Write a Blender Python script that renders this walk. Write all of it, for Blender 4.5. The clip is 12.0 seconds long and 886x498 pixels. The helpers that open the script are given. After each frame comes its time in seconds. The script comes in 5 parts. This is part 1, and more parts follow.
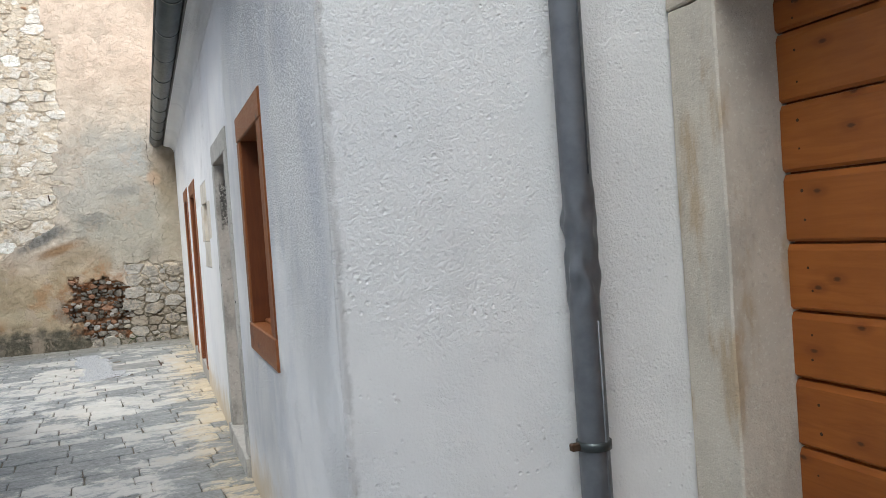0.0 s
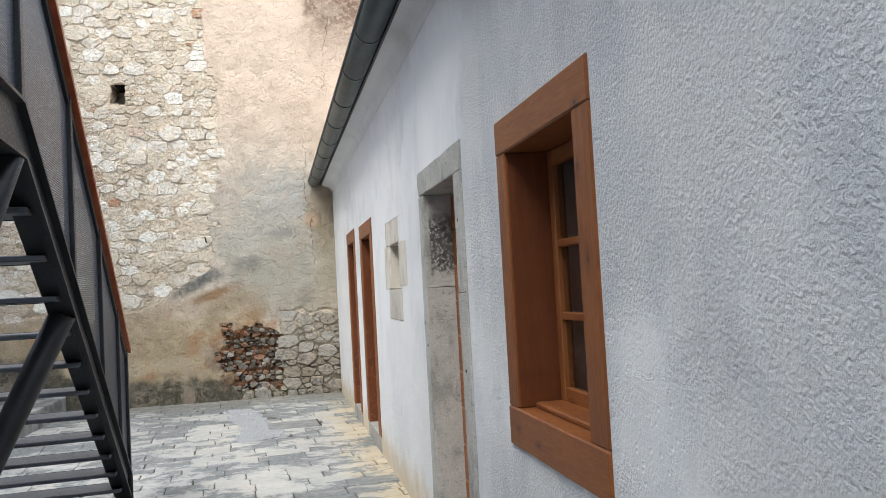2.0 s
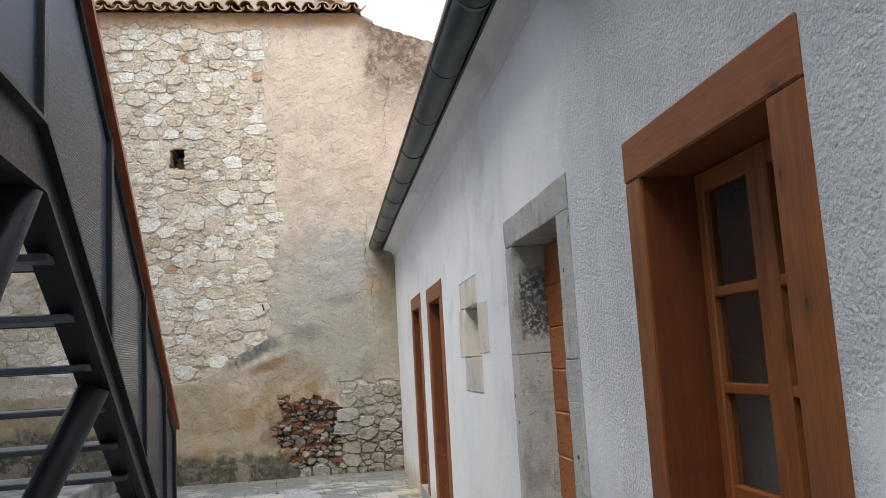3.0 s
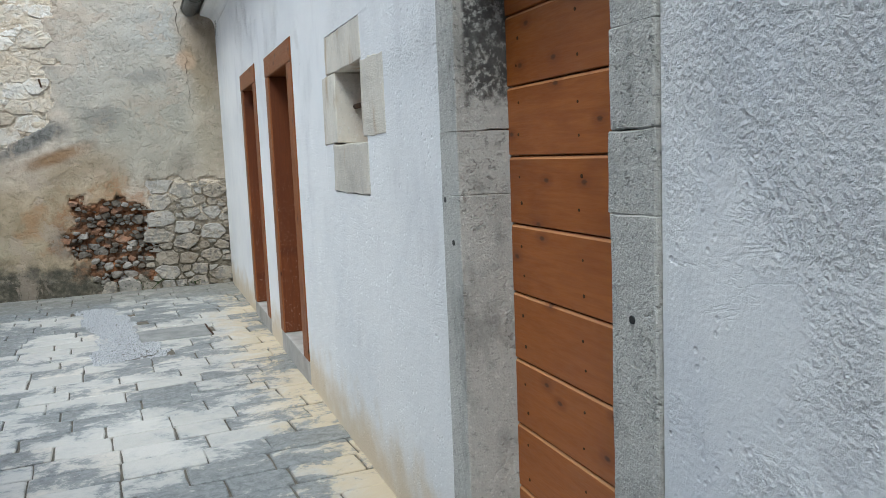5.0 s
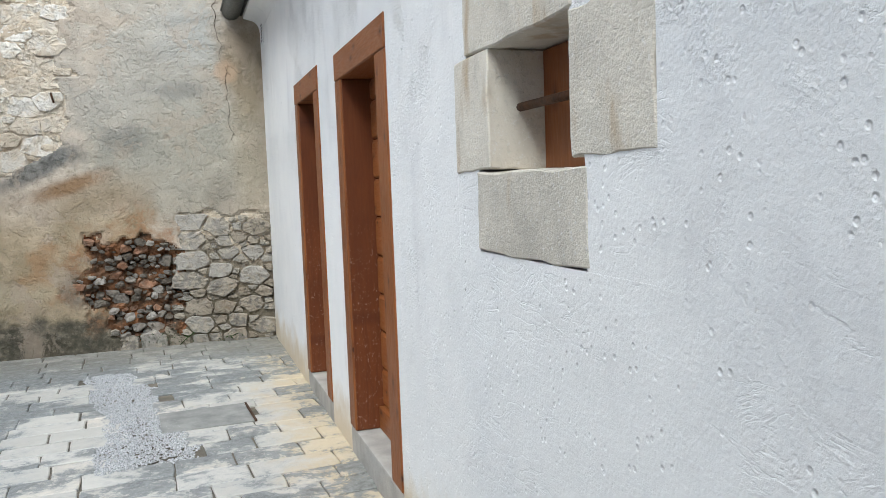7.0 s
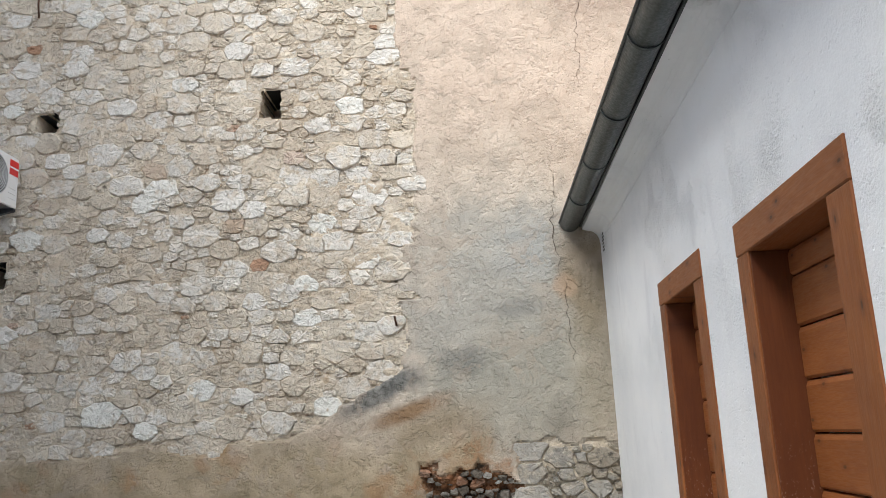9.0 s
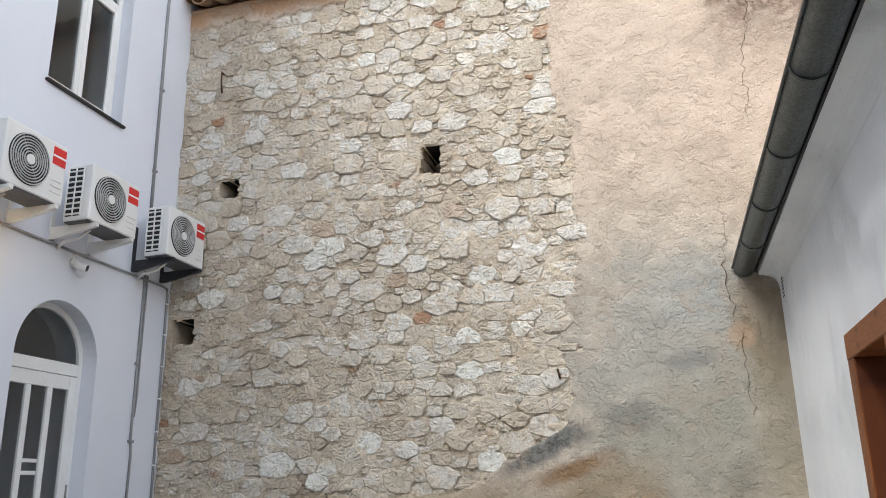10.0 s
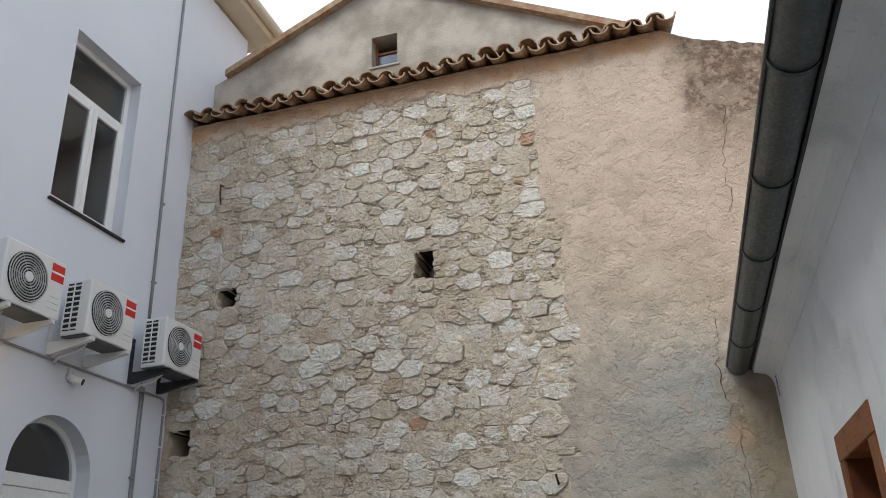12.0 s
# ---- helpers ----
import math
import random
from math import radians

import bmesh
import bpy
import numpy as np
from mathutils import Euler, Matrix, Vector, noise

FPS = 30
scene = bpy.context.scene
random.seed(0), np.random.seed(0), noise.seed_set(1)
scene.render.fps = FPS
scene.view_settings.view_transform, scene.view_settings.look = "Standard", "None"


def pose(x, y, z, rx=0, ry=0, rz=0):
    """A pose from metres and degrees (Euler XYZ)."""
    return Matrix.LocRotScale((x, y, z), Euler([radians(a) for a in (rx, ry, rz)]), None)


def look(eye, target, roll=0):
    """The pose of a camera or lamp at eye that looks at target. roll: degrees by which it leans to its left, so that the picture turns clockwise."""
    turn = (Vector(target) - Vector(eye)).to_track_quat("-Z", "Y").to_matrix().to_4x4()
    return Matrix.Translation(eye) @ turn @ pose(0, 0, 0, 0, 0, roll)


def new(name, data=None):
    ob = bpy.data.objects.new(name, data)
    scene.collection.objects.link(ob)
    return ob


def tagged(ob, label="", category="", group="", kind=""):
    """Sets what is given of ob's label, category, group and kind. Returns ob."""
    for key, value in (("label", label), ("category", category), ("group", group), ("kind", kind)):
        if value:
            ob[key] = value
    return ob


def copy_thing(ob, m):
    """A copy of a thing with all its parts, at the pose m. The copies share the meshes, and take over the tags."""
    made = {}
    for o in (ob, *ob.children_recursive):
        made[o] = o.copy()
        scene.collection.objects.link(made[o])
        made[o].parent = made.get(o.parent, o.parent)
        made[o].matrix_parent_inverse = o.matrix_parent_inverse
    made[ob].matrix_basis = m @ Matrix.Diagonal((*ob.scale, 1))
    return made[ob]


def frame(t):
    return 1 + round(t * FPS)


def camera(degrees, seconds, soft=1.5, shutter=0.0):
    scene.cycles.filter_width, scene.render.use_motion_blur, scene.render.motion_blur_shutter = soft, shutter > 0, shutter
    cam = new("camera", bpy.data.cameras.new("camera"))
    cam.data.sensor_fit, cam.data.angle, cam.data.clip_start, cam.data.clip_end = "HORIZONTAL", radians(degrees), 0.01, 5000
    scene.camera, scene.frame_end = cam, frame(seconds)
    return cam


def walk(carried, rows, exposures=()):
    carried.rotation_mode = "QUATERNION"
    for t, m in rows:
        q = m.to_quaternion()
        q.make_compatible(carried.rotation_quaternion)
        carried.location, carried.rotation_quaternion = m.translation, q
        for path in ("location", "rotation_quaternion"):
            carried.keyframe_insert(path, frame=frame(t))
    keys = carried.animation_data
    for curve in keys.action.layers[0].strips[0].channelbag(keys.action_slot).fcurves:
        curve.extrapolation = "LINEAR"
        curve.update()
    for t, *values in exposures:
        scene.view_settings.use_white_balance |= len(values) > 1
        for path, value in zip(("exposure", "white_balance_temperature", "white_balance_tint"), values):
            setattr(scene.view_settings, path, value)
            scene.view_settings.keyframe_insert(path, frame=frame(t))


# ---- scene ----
cam = camera(57.4, 12.0, soft=0.9)
PATH = [
    (0, (0.363, 0.059, 1.506), (1.043, 1.939, 1.458), -4.1),
    (0.5, (0.201, 0.375, 1.526), (0.774, 2.289, 1.431), -3.7),
    (1, (0.128, 0.75, 1.525), (0.624, 2.686, 1.436), -2.4),
    (1.5, (0.057, 1.156, 1.506), (0.495, 3.107, 1.464), -2.5),
    (2, (-0.024, 1.56, 1.557), (0.378, 3.517, 1.648), -3.1),
    (2.5, (-0.022, 2.027, 1.604), (0.279, 3.991, 1.831), -3.5),
    (2.7, (-0.078, 2.11, 1.545), (0.198, 4.071, 1.825), -3.3),
    (4.3, (-0.089, 3.43, 1.55), (0.369, 5.376, 1.536), -4.1),
    (4.5, (-0.082, 3.595, 1.545), (0.478, 5.513, 1.452), -3.6),
    (5, (-0.048, 4.065, 1.488), (0.628, 5.933, 1.251), -2.4),
    (5.5, (-0.055, 4.5, 1.513), (0.643, 6.353, 1.227), -2.6),
    (6, (-0.059, 4.977, 1.538), (0.717, 6.798, 1.255), -2.7),
    (6.5, (-0.004, 5.452, 1.518), (0.752, 7.289, 1.283), -2.6),
    (6.7, (0.01, 5.625, 1.54), (0.72, 7.483, 1.334), -2.4),
    (8.3, (-0.126, 6.703, 1.364), (-0.036, 8.697, 1.49), -1.8),
    (8.5, (-0.189, 6.75, 1.363), (-0.155, 8.739, 1.573), -2.0),
    (9, (-0.254, 6.87, 1.41), (-0.346, 8.817, 1.855), -2.6),
    (9.5, (-0.24, 6.91, 1.465), (-0.501, 8.81, 2.034), -2.4),
    (10, (-0.13, 6.98, 1.475), (-0.637, 8.829, 2.043), -1.0),
    (10.5, (-0.07, 7.01, 1.49), (-0.781, 8.806, 2.006), 0.4),
    (11, (-0.025, 7.0, 1.5), (-0.786, 8.789, 1.97), 0.5),
    (11.5, (0.0, 6.95, 1.51), (-0.627, 8.76, 2.084), -0.7),
    (12, (0.025, 6.918, 1.515), (-0.47, 8.686, 2.308), -2.3),
]
walk(cam, [(t, look(eye, target, roll)) for t, eye, target, roll in PATH],
     [(0.0, 1.52, 6400, 6), (1.5, 1.44, 6400, 6), (2.0, 1.50, 6400, 6), (2.5, 1.12, 6450, 7), (4.5, 1.35, 6100, 4), (5.0, 1.33, 5950, 2), (5.5, 1.36, 5950, 2), (6.0, 1.40, 6000, 2), (6.5, 1.50, 6100, 3),
      (8.5, 1.45, 6350, 6), (9.5, 1.25, 6400, 7), (10.5, 1.3, 6400, 6), (11.0, 1.3, 6250, 5), (11.5, 1.33, 6250, 5), (12.0, 0.58, 6400, 6)])

# ---- light ----
world = bpy.data.worlds.new("sky")
scene.world = world
world.use_nodes = True
wn = world.node_tree
sky = wn.nodes.new("ShaderNodeTexSky")
sky.sky_type = "NISHITA"
sky.sun_disc = False
sky.sun_elevation = radians(60)
sky.sun_rotation = radians(210)
sky.air_density, sky.dust_density, sky.ozone_density = 1.0, 2.0, 1.0
wn.nodes["Background"].inputs[1].default_value = 0.12
# thin bright cloud over the whole sky
cloud = wn.nodes.new("ShaderNodeMix")
cloud.data_type = "RGBA"
cloud.inputs[0].default_value = 0.75
cloud.inputs[7].default_value = (7.4, 7.7, 8.3, 1.0)
wn.links.new(sky.outputs[0], cloud.inputs[6])
wn.links.new(cloud.outputs[2], wn.nodes["Background"].inputs[0])

sun = new("sun", bpy.data.lights.new("sun", "SUN"))
sun.data.energy = 1.25
sun.data.angle = radians(32)
sun.data.color = (1.0, 0.97, 0.93)
sun.matrix_world = look((-3.8, -6.7, 9.5), (0, 0, 0))


# ---- materials ----
def lin(c):
    return (c[0], c[1], c[2], 1.0)


def nodes_of(name, rough=0.8, metal=0.0, spec=0.3):
    m = bpy.data.materials.new(name)
    m.use_nodes = True
    t = m.node_tree
    b = t.nodes["Principled BSDF"]
    b.inputs["Roughness"].default_value = rough
    b.inputs["Metallic"].default_value = metal
    b.inputs["Specular IOR Level"].default_value = spec
    return m, t, b


class Tree:
    """Short hand for node trees."""

    def __init__(self, t):
        self.t = t

    def link(self, a, b):
        self.t.links.new(a, b)

    def pos(self, sx=1.0, sy=1.0, sz=1.0):
        g = self.t.nodes.new("ShaderNodeNewGeometry")
        v = self.t.nodes.new("ShaderNodeVectorMath")
        v.operation = "MULTIPLY"
        v.inputs[1].default_value = (sx, sy, sz)
        self.link(g.outputs["Position"], v.inputs[0])
        return v.outputs[0]

    def local(self, sx=1.0, sy=1.0, sz=1.0, shift=True):
        g = self.t.nodes.new("ShaderNodeTexCoord")
        v = self.t.nodes.new("ShaderNodeVectorMath")
        v.operation = "MULTIPLY_ADD"
        v.inputs[1].default_value = (sx, sy, sz)
        self.link(g.outputs["Object"], v.inputs[0])
        if shift:
            s = self.math("MULTIPLY", self.rand(), 37.0)
            self.link(s, v.inputs[2])
        return v.outputs[0]

    def rand(self):
        return self.t.nodes.new("ShaderNodeObjectInfo").outputs["Random"]

    def island(self):
        return self.t.nodes.new("ShaderNodeNewGeometry").outputs["Random Per Island"]

    def noise(self, vec, scale, detail=4.0, rough=0.55, dist=0.0):
        n = self.t.nodes.new("ShaderNodeTexNoise")
        n.inputs["Scale"].default_value = scale
        n.inputs["Detail"].default_value = detail
        n.inputs["Roughness"].default_value = rough
        n.inputs["Distortion"].default_value = dist
        self.link(vec, n.inputs["Vector"])
        return n.outputs[0]

    def voronoi(self, vec, scale, feature="F1"):
        n = self.t.nodes.new("ShaderNodeTexVoronoi")
        n.feature = feature
        n.inputs["Scale"].default_value = scale
        self.link(vec, n.inputs["Vector"])
        return n.outputs[0]

    def spots(self, vec, sa, sb, a, b):
        """Distance to scattered points in one plane of the vector."""
        s = self.t.nodes.new("ShaderNodeSeparateXYZ")
        c = self.t.nodes.new("ShaderNodeCombineXYZ")
        n = self.t.nodes.new("ShaderNodeTexVoronoi")
        n.voronoi_dimensions = "2D"
        n.inputs["Scale"].default_value = 1.0
        self.link(vec, s.inputs[0])
        self.link(self.math("MULTIPLY", s.outputs[a], sa), c.inputs[0])
        self.link(self.math("MULTIPLY", s.outputs[b], sb), c.inputs[1])
        self.link(c.outputs[0], n.inputs["Vector"])
        return n.outputs[0]

    def step(self, val, a, b, lo=0.0, hi=1.0):
        n = self.t.nodes.new("ShaderNodeMapRange")
        n.interpolation_type = "SMOOTHSTEP"
        for k, v in zip((1, 2, 3, 4), (a, b, lo, hi)):
            n.inputs[k].default_value = v
        self.link(val, n.inputs[0])
        return n.outputs[0]

    def math(self, op, a, b=None, c=None):
        n = self.t.nodes.new("ShaderNodeMath")
        n.operation = op
        for k, v in enumerate((a, b, c)):
            if v is None:
                continue
            if isinstance(v, (int, float)):
                n.inputs[k].default_value = v
            else:
                self.link(v, n.inputs[k])
        return n.outputs[0]

    def mix(self, fac, a, b, mode="MIX"):
        n = self.t.nodes.new("ShaderNodeMix")
        n.data_type = "RGBA"
        n.blend_type = mode
        for k, v in ((0, fac), (6, a), (7, b)):
            if isinstance(v, (int, float)):
                n.inputs[k].default_value = v
            elif isinstance(v, tuple):
                n.inputs[k].default_value = lin(v)
            else:
                self.link(v, n.inputs[k])
        return n.outputs[2]

    def axes(self):
        g = self.t.nodes.new("ShaderNodeNewGeometry")
        s = self.t.nodes.new("ShaderNodeSeparateXYZ")
        self.link(g.outputs["Position"], s.inputs[0])
        return s.outputs

    def bump(self, height, strength=0.5, distance=0.01, after=None):
        n = self.t.nodes.new("ShaderNodeBump")
        n.inputs["Strength"].default_value = strength
        n.inputs["Distance"].default_value = distance
        self.link(height, n.inputs["Height"])
        if after is not None:
            self.link(after, n.inputs["Normal"])
        return n.outputs[0]

    def blob(self, ax, cx, cz, rx, rz, tilt=0.0, wobble=None, edge=0.5, amp=1.6):
        """A soft stain of its own shape on the wall that faces the yard: 1 inside, 0 outside."""
        dx = self.math("SUBTRACT", ax[0], cx)
        dz = self.math("SUBTRACT", ax[2], cz)
        c, s = math.cos(radians(tilt)), math.sin(radians(tilt))
        u = self.math("ADD", self.math("MULTIPLY", dx, c / rx), self.math("MULTIPLY", dz, s / rx))
        v = self.math("ADD", self.math("MULTIPLY", dx, -s / rz), self.math("MULTIPLY", dz, c / rz))
        d = self.math("SQRT", self.math("ADD", self.math("MULTIPLY", u, u), self.math("MULTIPLY", v, v)))
        if wobble is not None:
            d = self.math("ADD", d, self.math("MULTIPLY", self.math("SUBTRACT", wobble, 0.5), amp))
        return self.step(d, 1.0 - edge, 1.0 + edge, 1.0, 0.0)


def simple(name, c1, c2, scale=6.0, rough=0.7, metal=0.0, bump=0.15, fine=80.0, spec=0.3, dist=0.004):
    m, t, b = nodes_of(name, rough, metal, spec)
    k = Tree(t)
    p = k.pos()
    n1 = k.noise(p, scale, 5)
    n2 = k.noise(p, fine, 3)
    k.link(k.mix(k.step(n1, 0.3, 0.7), c1, c2), b.inputs["Base Color"])
    k.link(k.step(n2, 0.2, 0.8, max(0.05, rough - 0.12), min(1, rough + 0.12)), b.inputs["Roughness"])
    k.link(k.bump(n2, bump, dist), b.inputs["Normal"])
    return m


def plaster_white():
    """Lime-washed rough render, with smoother trowelled patches, ochre damp along its foot."""
    m, t, b = nodes_of("white_render", 0.9, 0, 0.15)
    k = Tree(t)
    p, ax = k.pos(), k.axes()
    big = k.noise(p, 0.9, 4, 0.6)
    mid = k.noise(p, 5.0, 5, 0.6)
    grit = k.noise(p, 95.0, 4, 0.65)
    col = k.mix(k.step(big, 0.35, 0.7), (0.84, 0.835, 0.825), (0.75, 0.755, 0.76))
    col = k.mix(k.step(mid, 0.55, 0.8, 0, 0.3), col, (0.70, 0.695, 0.69))
    # bluish damp blotches, also painting in the dimmer light towards the outer corner
    near = k.math("MULTIPLY", k.step(ax[1], 5.0, 6.4, 1, 0), k.step(ax[1], 2.45, 2.60))
    blot = k.step(k.noise(k.pos(1, 1, 0.7), 1.9, 5, 0.62, 0.4), 0.42, 0.66, 0.15, 0.8)
    col = k.mix(k.math("MULTIPLY", blot, near), col, (0.62, 0.635, 0.67))
    low = k.step(k.math("ADD", ax[2], k.math("MULTIPLY", k.math("SUBTRACT", mid, 0.5), 0.5)), 0.02, 0.38, 1, 0)
    col = k.mix(k.math("MULTIPLY", low, 0.75), col, (0.58, 0.46, 0.29))
    pits = k.step(k.voronoi(k.pos(), 9.0), 0.02, 0.06, 1, 0)
    pits = k.math("MULTIPLY", pits, k.step(k.noise(p, 2.3, 2), 0.5, 0.6))
    col = k.mix(k.math("MULTIPLY", pits, 0.6), col, (0.3, 0.27, 0.24))
    # grimy worn arris of the outer corner
    ex = k.math("ABSOLUTE", k.math("SUBTRACT", ax[0], 0.872))
    ey = k.math("ABSOLUTE", k.math("SUBTRACT", ax[1], 2.43))
    arris = k.step(k.math("ADD", k.math("ADD", ex, ey), k.math("MULTIPLY", k.math("SUBTRACT", k.noise(p, 12.0, 4, 0.7), 0.5), 0.06)), 0.012, 0.034, 1, 0)
    col = k.mix(k.math("MULTIPLY", arris, 0.55), col, (0.36, 0.35, 0.34))
    damp = k.step(k.noise(k.pos(1, 1, 0.4), 2.6, 4, 0.6), 0.56, 0.72, 0, 0.35)
    col = k.mix(damp, col, (0.60, 0.59, 0.60))
    k.link(col, b.inputs["Base Color"])
    zone = k.math("ADD", k.noise(p, 1.7, 4, 0.6), k.step(ax[2], 0.9, 2.2, -0.06, 0.10))
    zone = k.math("ADD", zone, k.step(ax[1], 4.4, 6.2, 0.10, -0.15))
    rough = k.step(zone, 0.42, 0.62, 0.06, 0.85)
    rough = k.math("MULTIPLY", rough, k.step(ax[1], 2.44, 2.50, 0.28, 1.0))
    # thrown grains of mortar, flattened and limewashed
    cast = k.step(k.noise(p, 88.0, 4, 0.62), 0.30, 0.68)
    cast = k.math("ADD", cast, k.math("MULTIPLY", k.step(k.noise(p, 40.0, 4, 0.6), 0.35, 0.65), 0.7))
    pores = k.step(k.voronoi(k.pos(), 30.0), 0.10, 0.26, 1, 0)
    pores = k.math("MULTIPLY", pores, k.step(k.noise(p, 6.0, 3), 0.46, 0.56))
    scrape = k.math("ABSOLUTE", k.math("SUBTRACT", k.noise(k.pos(1, 0.55, 1.3), 8.0, 5, 0.6, 0.8), 0.5))
    scrape = k.math("MULTIPLY", k.step(scrape, 0.0, 0.035, 1, 0), k.step(k.noise(p, 2.9, 3), 0.48, 0.60))
    trowel = k.noise(p, 11.0, 5, 0.6)
    h = k.math("MULTIPLY", cast, rough)
    h = k.math("ADD", h, k.math("MULTIPLY", grit, 0.22))
    h = k.math("ADD", h, k.math("MULTIPLY", trowel, 0.55))
    h = k.math("SUBTRACT", h, k.math("MULTIPLY", pores, 0.4))
    h = k.math("SUBTRACT", h, k.math("MULTIPLY", scrape, 0.12))
    h = k.math("SUBTRACT", h, k.math("MULTIPLY", pits, 1.6))
    k.link(k.bump(h, 0.9, 0.0068, k.bump(k.noise(p, 3.0, 3), 0.5, 0.025)), b.inputs["Normal"])
    return m


def plaster_old():
    """The bare render of the old gable wall: cream and pink above, grey in the middle, ochre and black damp below."""
    m, t, b = nodes_of("old_render", 0.95, 0, 0.1)
    k = Tree(t)
    p, ax = k.pos(), k.axes()
    w1 = k.noise(p, 1.1, 5, 0.6)
    w2 = k.noise(p, 3.4, 6, 0.65)
    w3 = k.noise(p, 14.0, 5, 0.7)
    w4 = k.noise(p, 70.0, 4, 0.7)
    col = k.mix(k.step(w2, 0.35, 0.7), (0.44, 0.37, 0.295), (0.57, 0.49, 0.40))
    pink = k.step(k.math("ADD", ax[2], k.math("MULTIPLY", w1, 1.5)), 4.2, 5.6)
    col = k.mix(k.math("MULTIPLY", pink, 0.6), col, (0.65, 0.51, 0.405))
    col = k.mix(k.math("MULTIPLY", k.blob(ax, 0.0, 2.6, 1.0, 0.95, 10, w2, 0.5), 0.7), col, (0.35, 0.345, 0.31))
    col = k.mix(k.math("MULTIPLY", k.blob(ax, 0.05, 1.75, 1.0, 0.55, 5, w2, 0.5), 0.7), col, (0.32, 0.305, 0.255))
    col = k.mix(k.math("MULTIPLY", k.blob(ax, 0.25, 3.05, 0.32, 0.28, 0, w2, 0.7), 0.5), col, (0.36, 0.37, 0.36))
    col = k.mix(k.math("MULTIPLY", k.blob(ax, -0.46, 2.07, 0.16, 0.12, 0, w2, 0.7), 0.7), col, (0.19, 0.19, 0.175))
    col = k.mix(k.math("MULTIPLY", k.blob(ax, 0.05, 2.52, 0.22, 0.07, 0, w2, 0.7), 0.6), col, (0.21, 0.21, 0.195))
    col = k.mix(k.math("MULTIPLY", k.blob(ax, 0.40, 1.48, 0.16, 0.18, 0, w2, 0.7), 0.6), col, (0.22, 0.20, 0.165))
    # brown damp below the end of the gutter
    col = k.mix(k.math("MULTIPLY", k.blob(ax, 0.74, 2.75, 0.27, 0.50, 8, w2, 0.4, 1.0), 0.8), col, (0.25, 0.19, 0.12))
    col = k.mix(k.math("MULTIPLY", k.blob(ax, 0.74, 2.0, 0.2, 0.75, 0, w2, 0.6), 0.55), col, (0.33, 0.28, 0.20))
    col = k.mix(k.math("MULTIPLY", k.blob(ax, 0.50, 2.70, 0.11, 0.10, 0, w2, 0.4), 0.6), col, (0.50, 0.35, 0.24))
    # ochre wash below, drawn to the left
    och = k.step(k.math("ADD", ax[2], k.math("MULTIPLY", k.math("SUBTRACT", w1, 0.5), 0.8)), 1.15, 1.75, 1, 0)
    left = k.step(k.math("ADD", ax[0], k.math("MULTIPLY", w2, 0.5)), -0.25, 0.15, 1, 0)
    och = k.math("MULTIPLY", och, left)
    ocol = k.mix(k.step(w2, 0.35, 0.65), (0.30, 0.24, 0.15), (0.42, 0.33, 0.22))
    ocol = k.mix(k.step(k.noise(p, 2.2, 4), 0.52, 0.66, 0, 0.8), ocol, (0.33, 0.19, 0.09))
    col = k.mix(k.math("MULTIPLY", och, 0.9), col, ocol)
    pale = k.blob(ax, -2.3, 0.58, 1.5, 0.1, 2, w2, 0.7)
    col = k.mix(k.math("MULTIPLY", pale, 0.6), col, (0.48, 0.41, 0.29))
    # black damp at the foot, higher to the left
    lim = k.math("ADD", 0.36, k.step(ax[0], -3.9, -2.4, 0.50, 0.0))
    dz = k.math("SUBTRACT", k.math("ADD", ax[2], k.math("MULTIPLY", k.math("SUBTRACT", w2, 0.5), 0.5)), lim)
    blk = k.math("MULTIPLY", k.step(dz, -0.10, 0.08, 1, 0), k.step(ax[0], -0.6, -0.4, 1, 0))
    bcol = k.mix(k.step(w3, 0.4, 0.7), (0.055, 0.055, 0.045), (0.13, 0.12, 0.09))
    col = k.mix(k.math("MULTIPLY", blk, 0.92), col, bcol)
    col = k.mix(k.math("MULTIPLY", k.blob(ax, -0.98, 0.62, 0.14, 0.2, 20, w2, 0.4), 0.8), col, (0.10, 0.10, 0.085))
    # slanting soot streak and rust wash
    sootc = k.mix(k.step(w3, 0.35, 0.65), (0.10, 0.10, 0.092), (0.20, 0.195, 0.18))
    col = k.mix(k.math("MULTIPLY", k.blob(ax, -1.24, 1.80, 0.36, 0.10, 27, w2, 0.4, 1.0), 0.92), col, sootc)
    col = k.mix(k.math("MULTIPLY", k.blob(ax, -1.02, 1.93, 0.17, 0.12, 10, w2, 0.6, 1.4), 0.75), col, sootc)
    col = k.mix(k.math("MULTIPLY", k.blob(ax, -0.75, 1.52, 0.42, 0.14, 14, w2, 0.8, 0.8), 0.6), col, (0.27, 0.20, 0.12))
    col = k.mix(k.math("MULTIPLY", k.blob(ax, -0.98, 1.62, 0.36, 0.075, 18, w2, 0.6, 0.9), 0.85), col, (0.235, 0.135, 0.065))
    col = k.mix(k.math("MULTIPLY", k.blob(ax, -2.72, 1.42, 0.07, 0.16, 15, w2, 0.6), 0.8), col, (0.30, 0.19, 0.08))
    # orange brick dust round the broken patch
    halo = k.blob(ax, -0.45, 0.74, 0.60, 0.48, 0, w2, 0.35, 2.2)
    col = k.mix(k.math("MULTIPLY", halo, k.step(w3, 0.35, 0.6, 0.1, 0.75)), col, (0.31, 0.15, 0.07))
    # weathered crown to the right
    crn = k.math("MULTIPLY", k.step(k.math("ADD", ax[0], k.math("MULTIPLY", w2, 0.9)), 0.80, 1.20), k.step(ax[2], 5.0, 6.2))
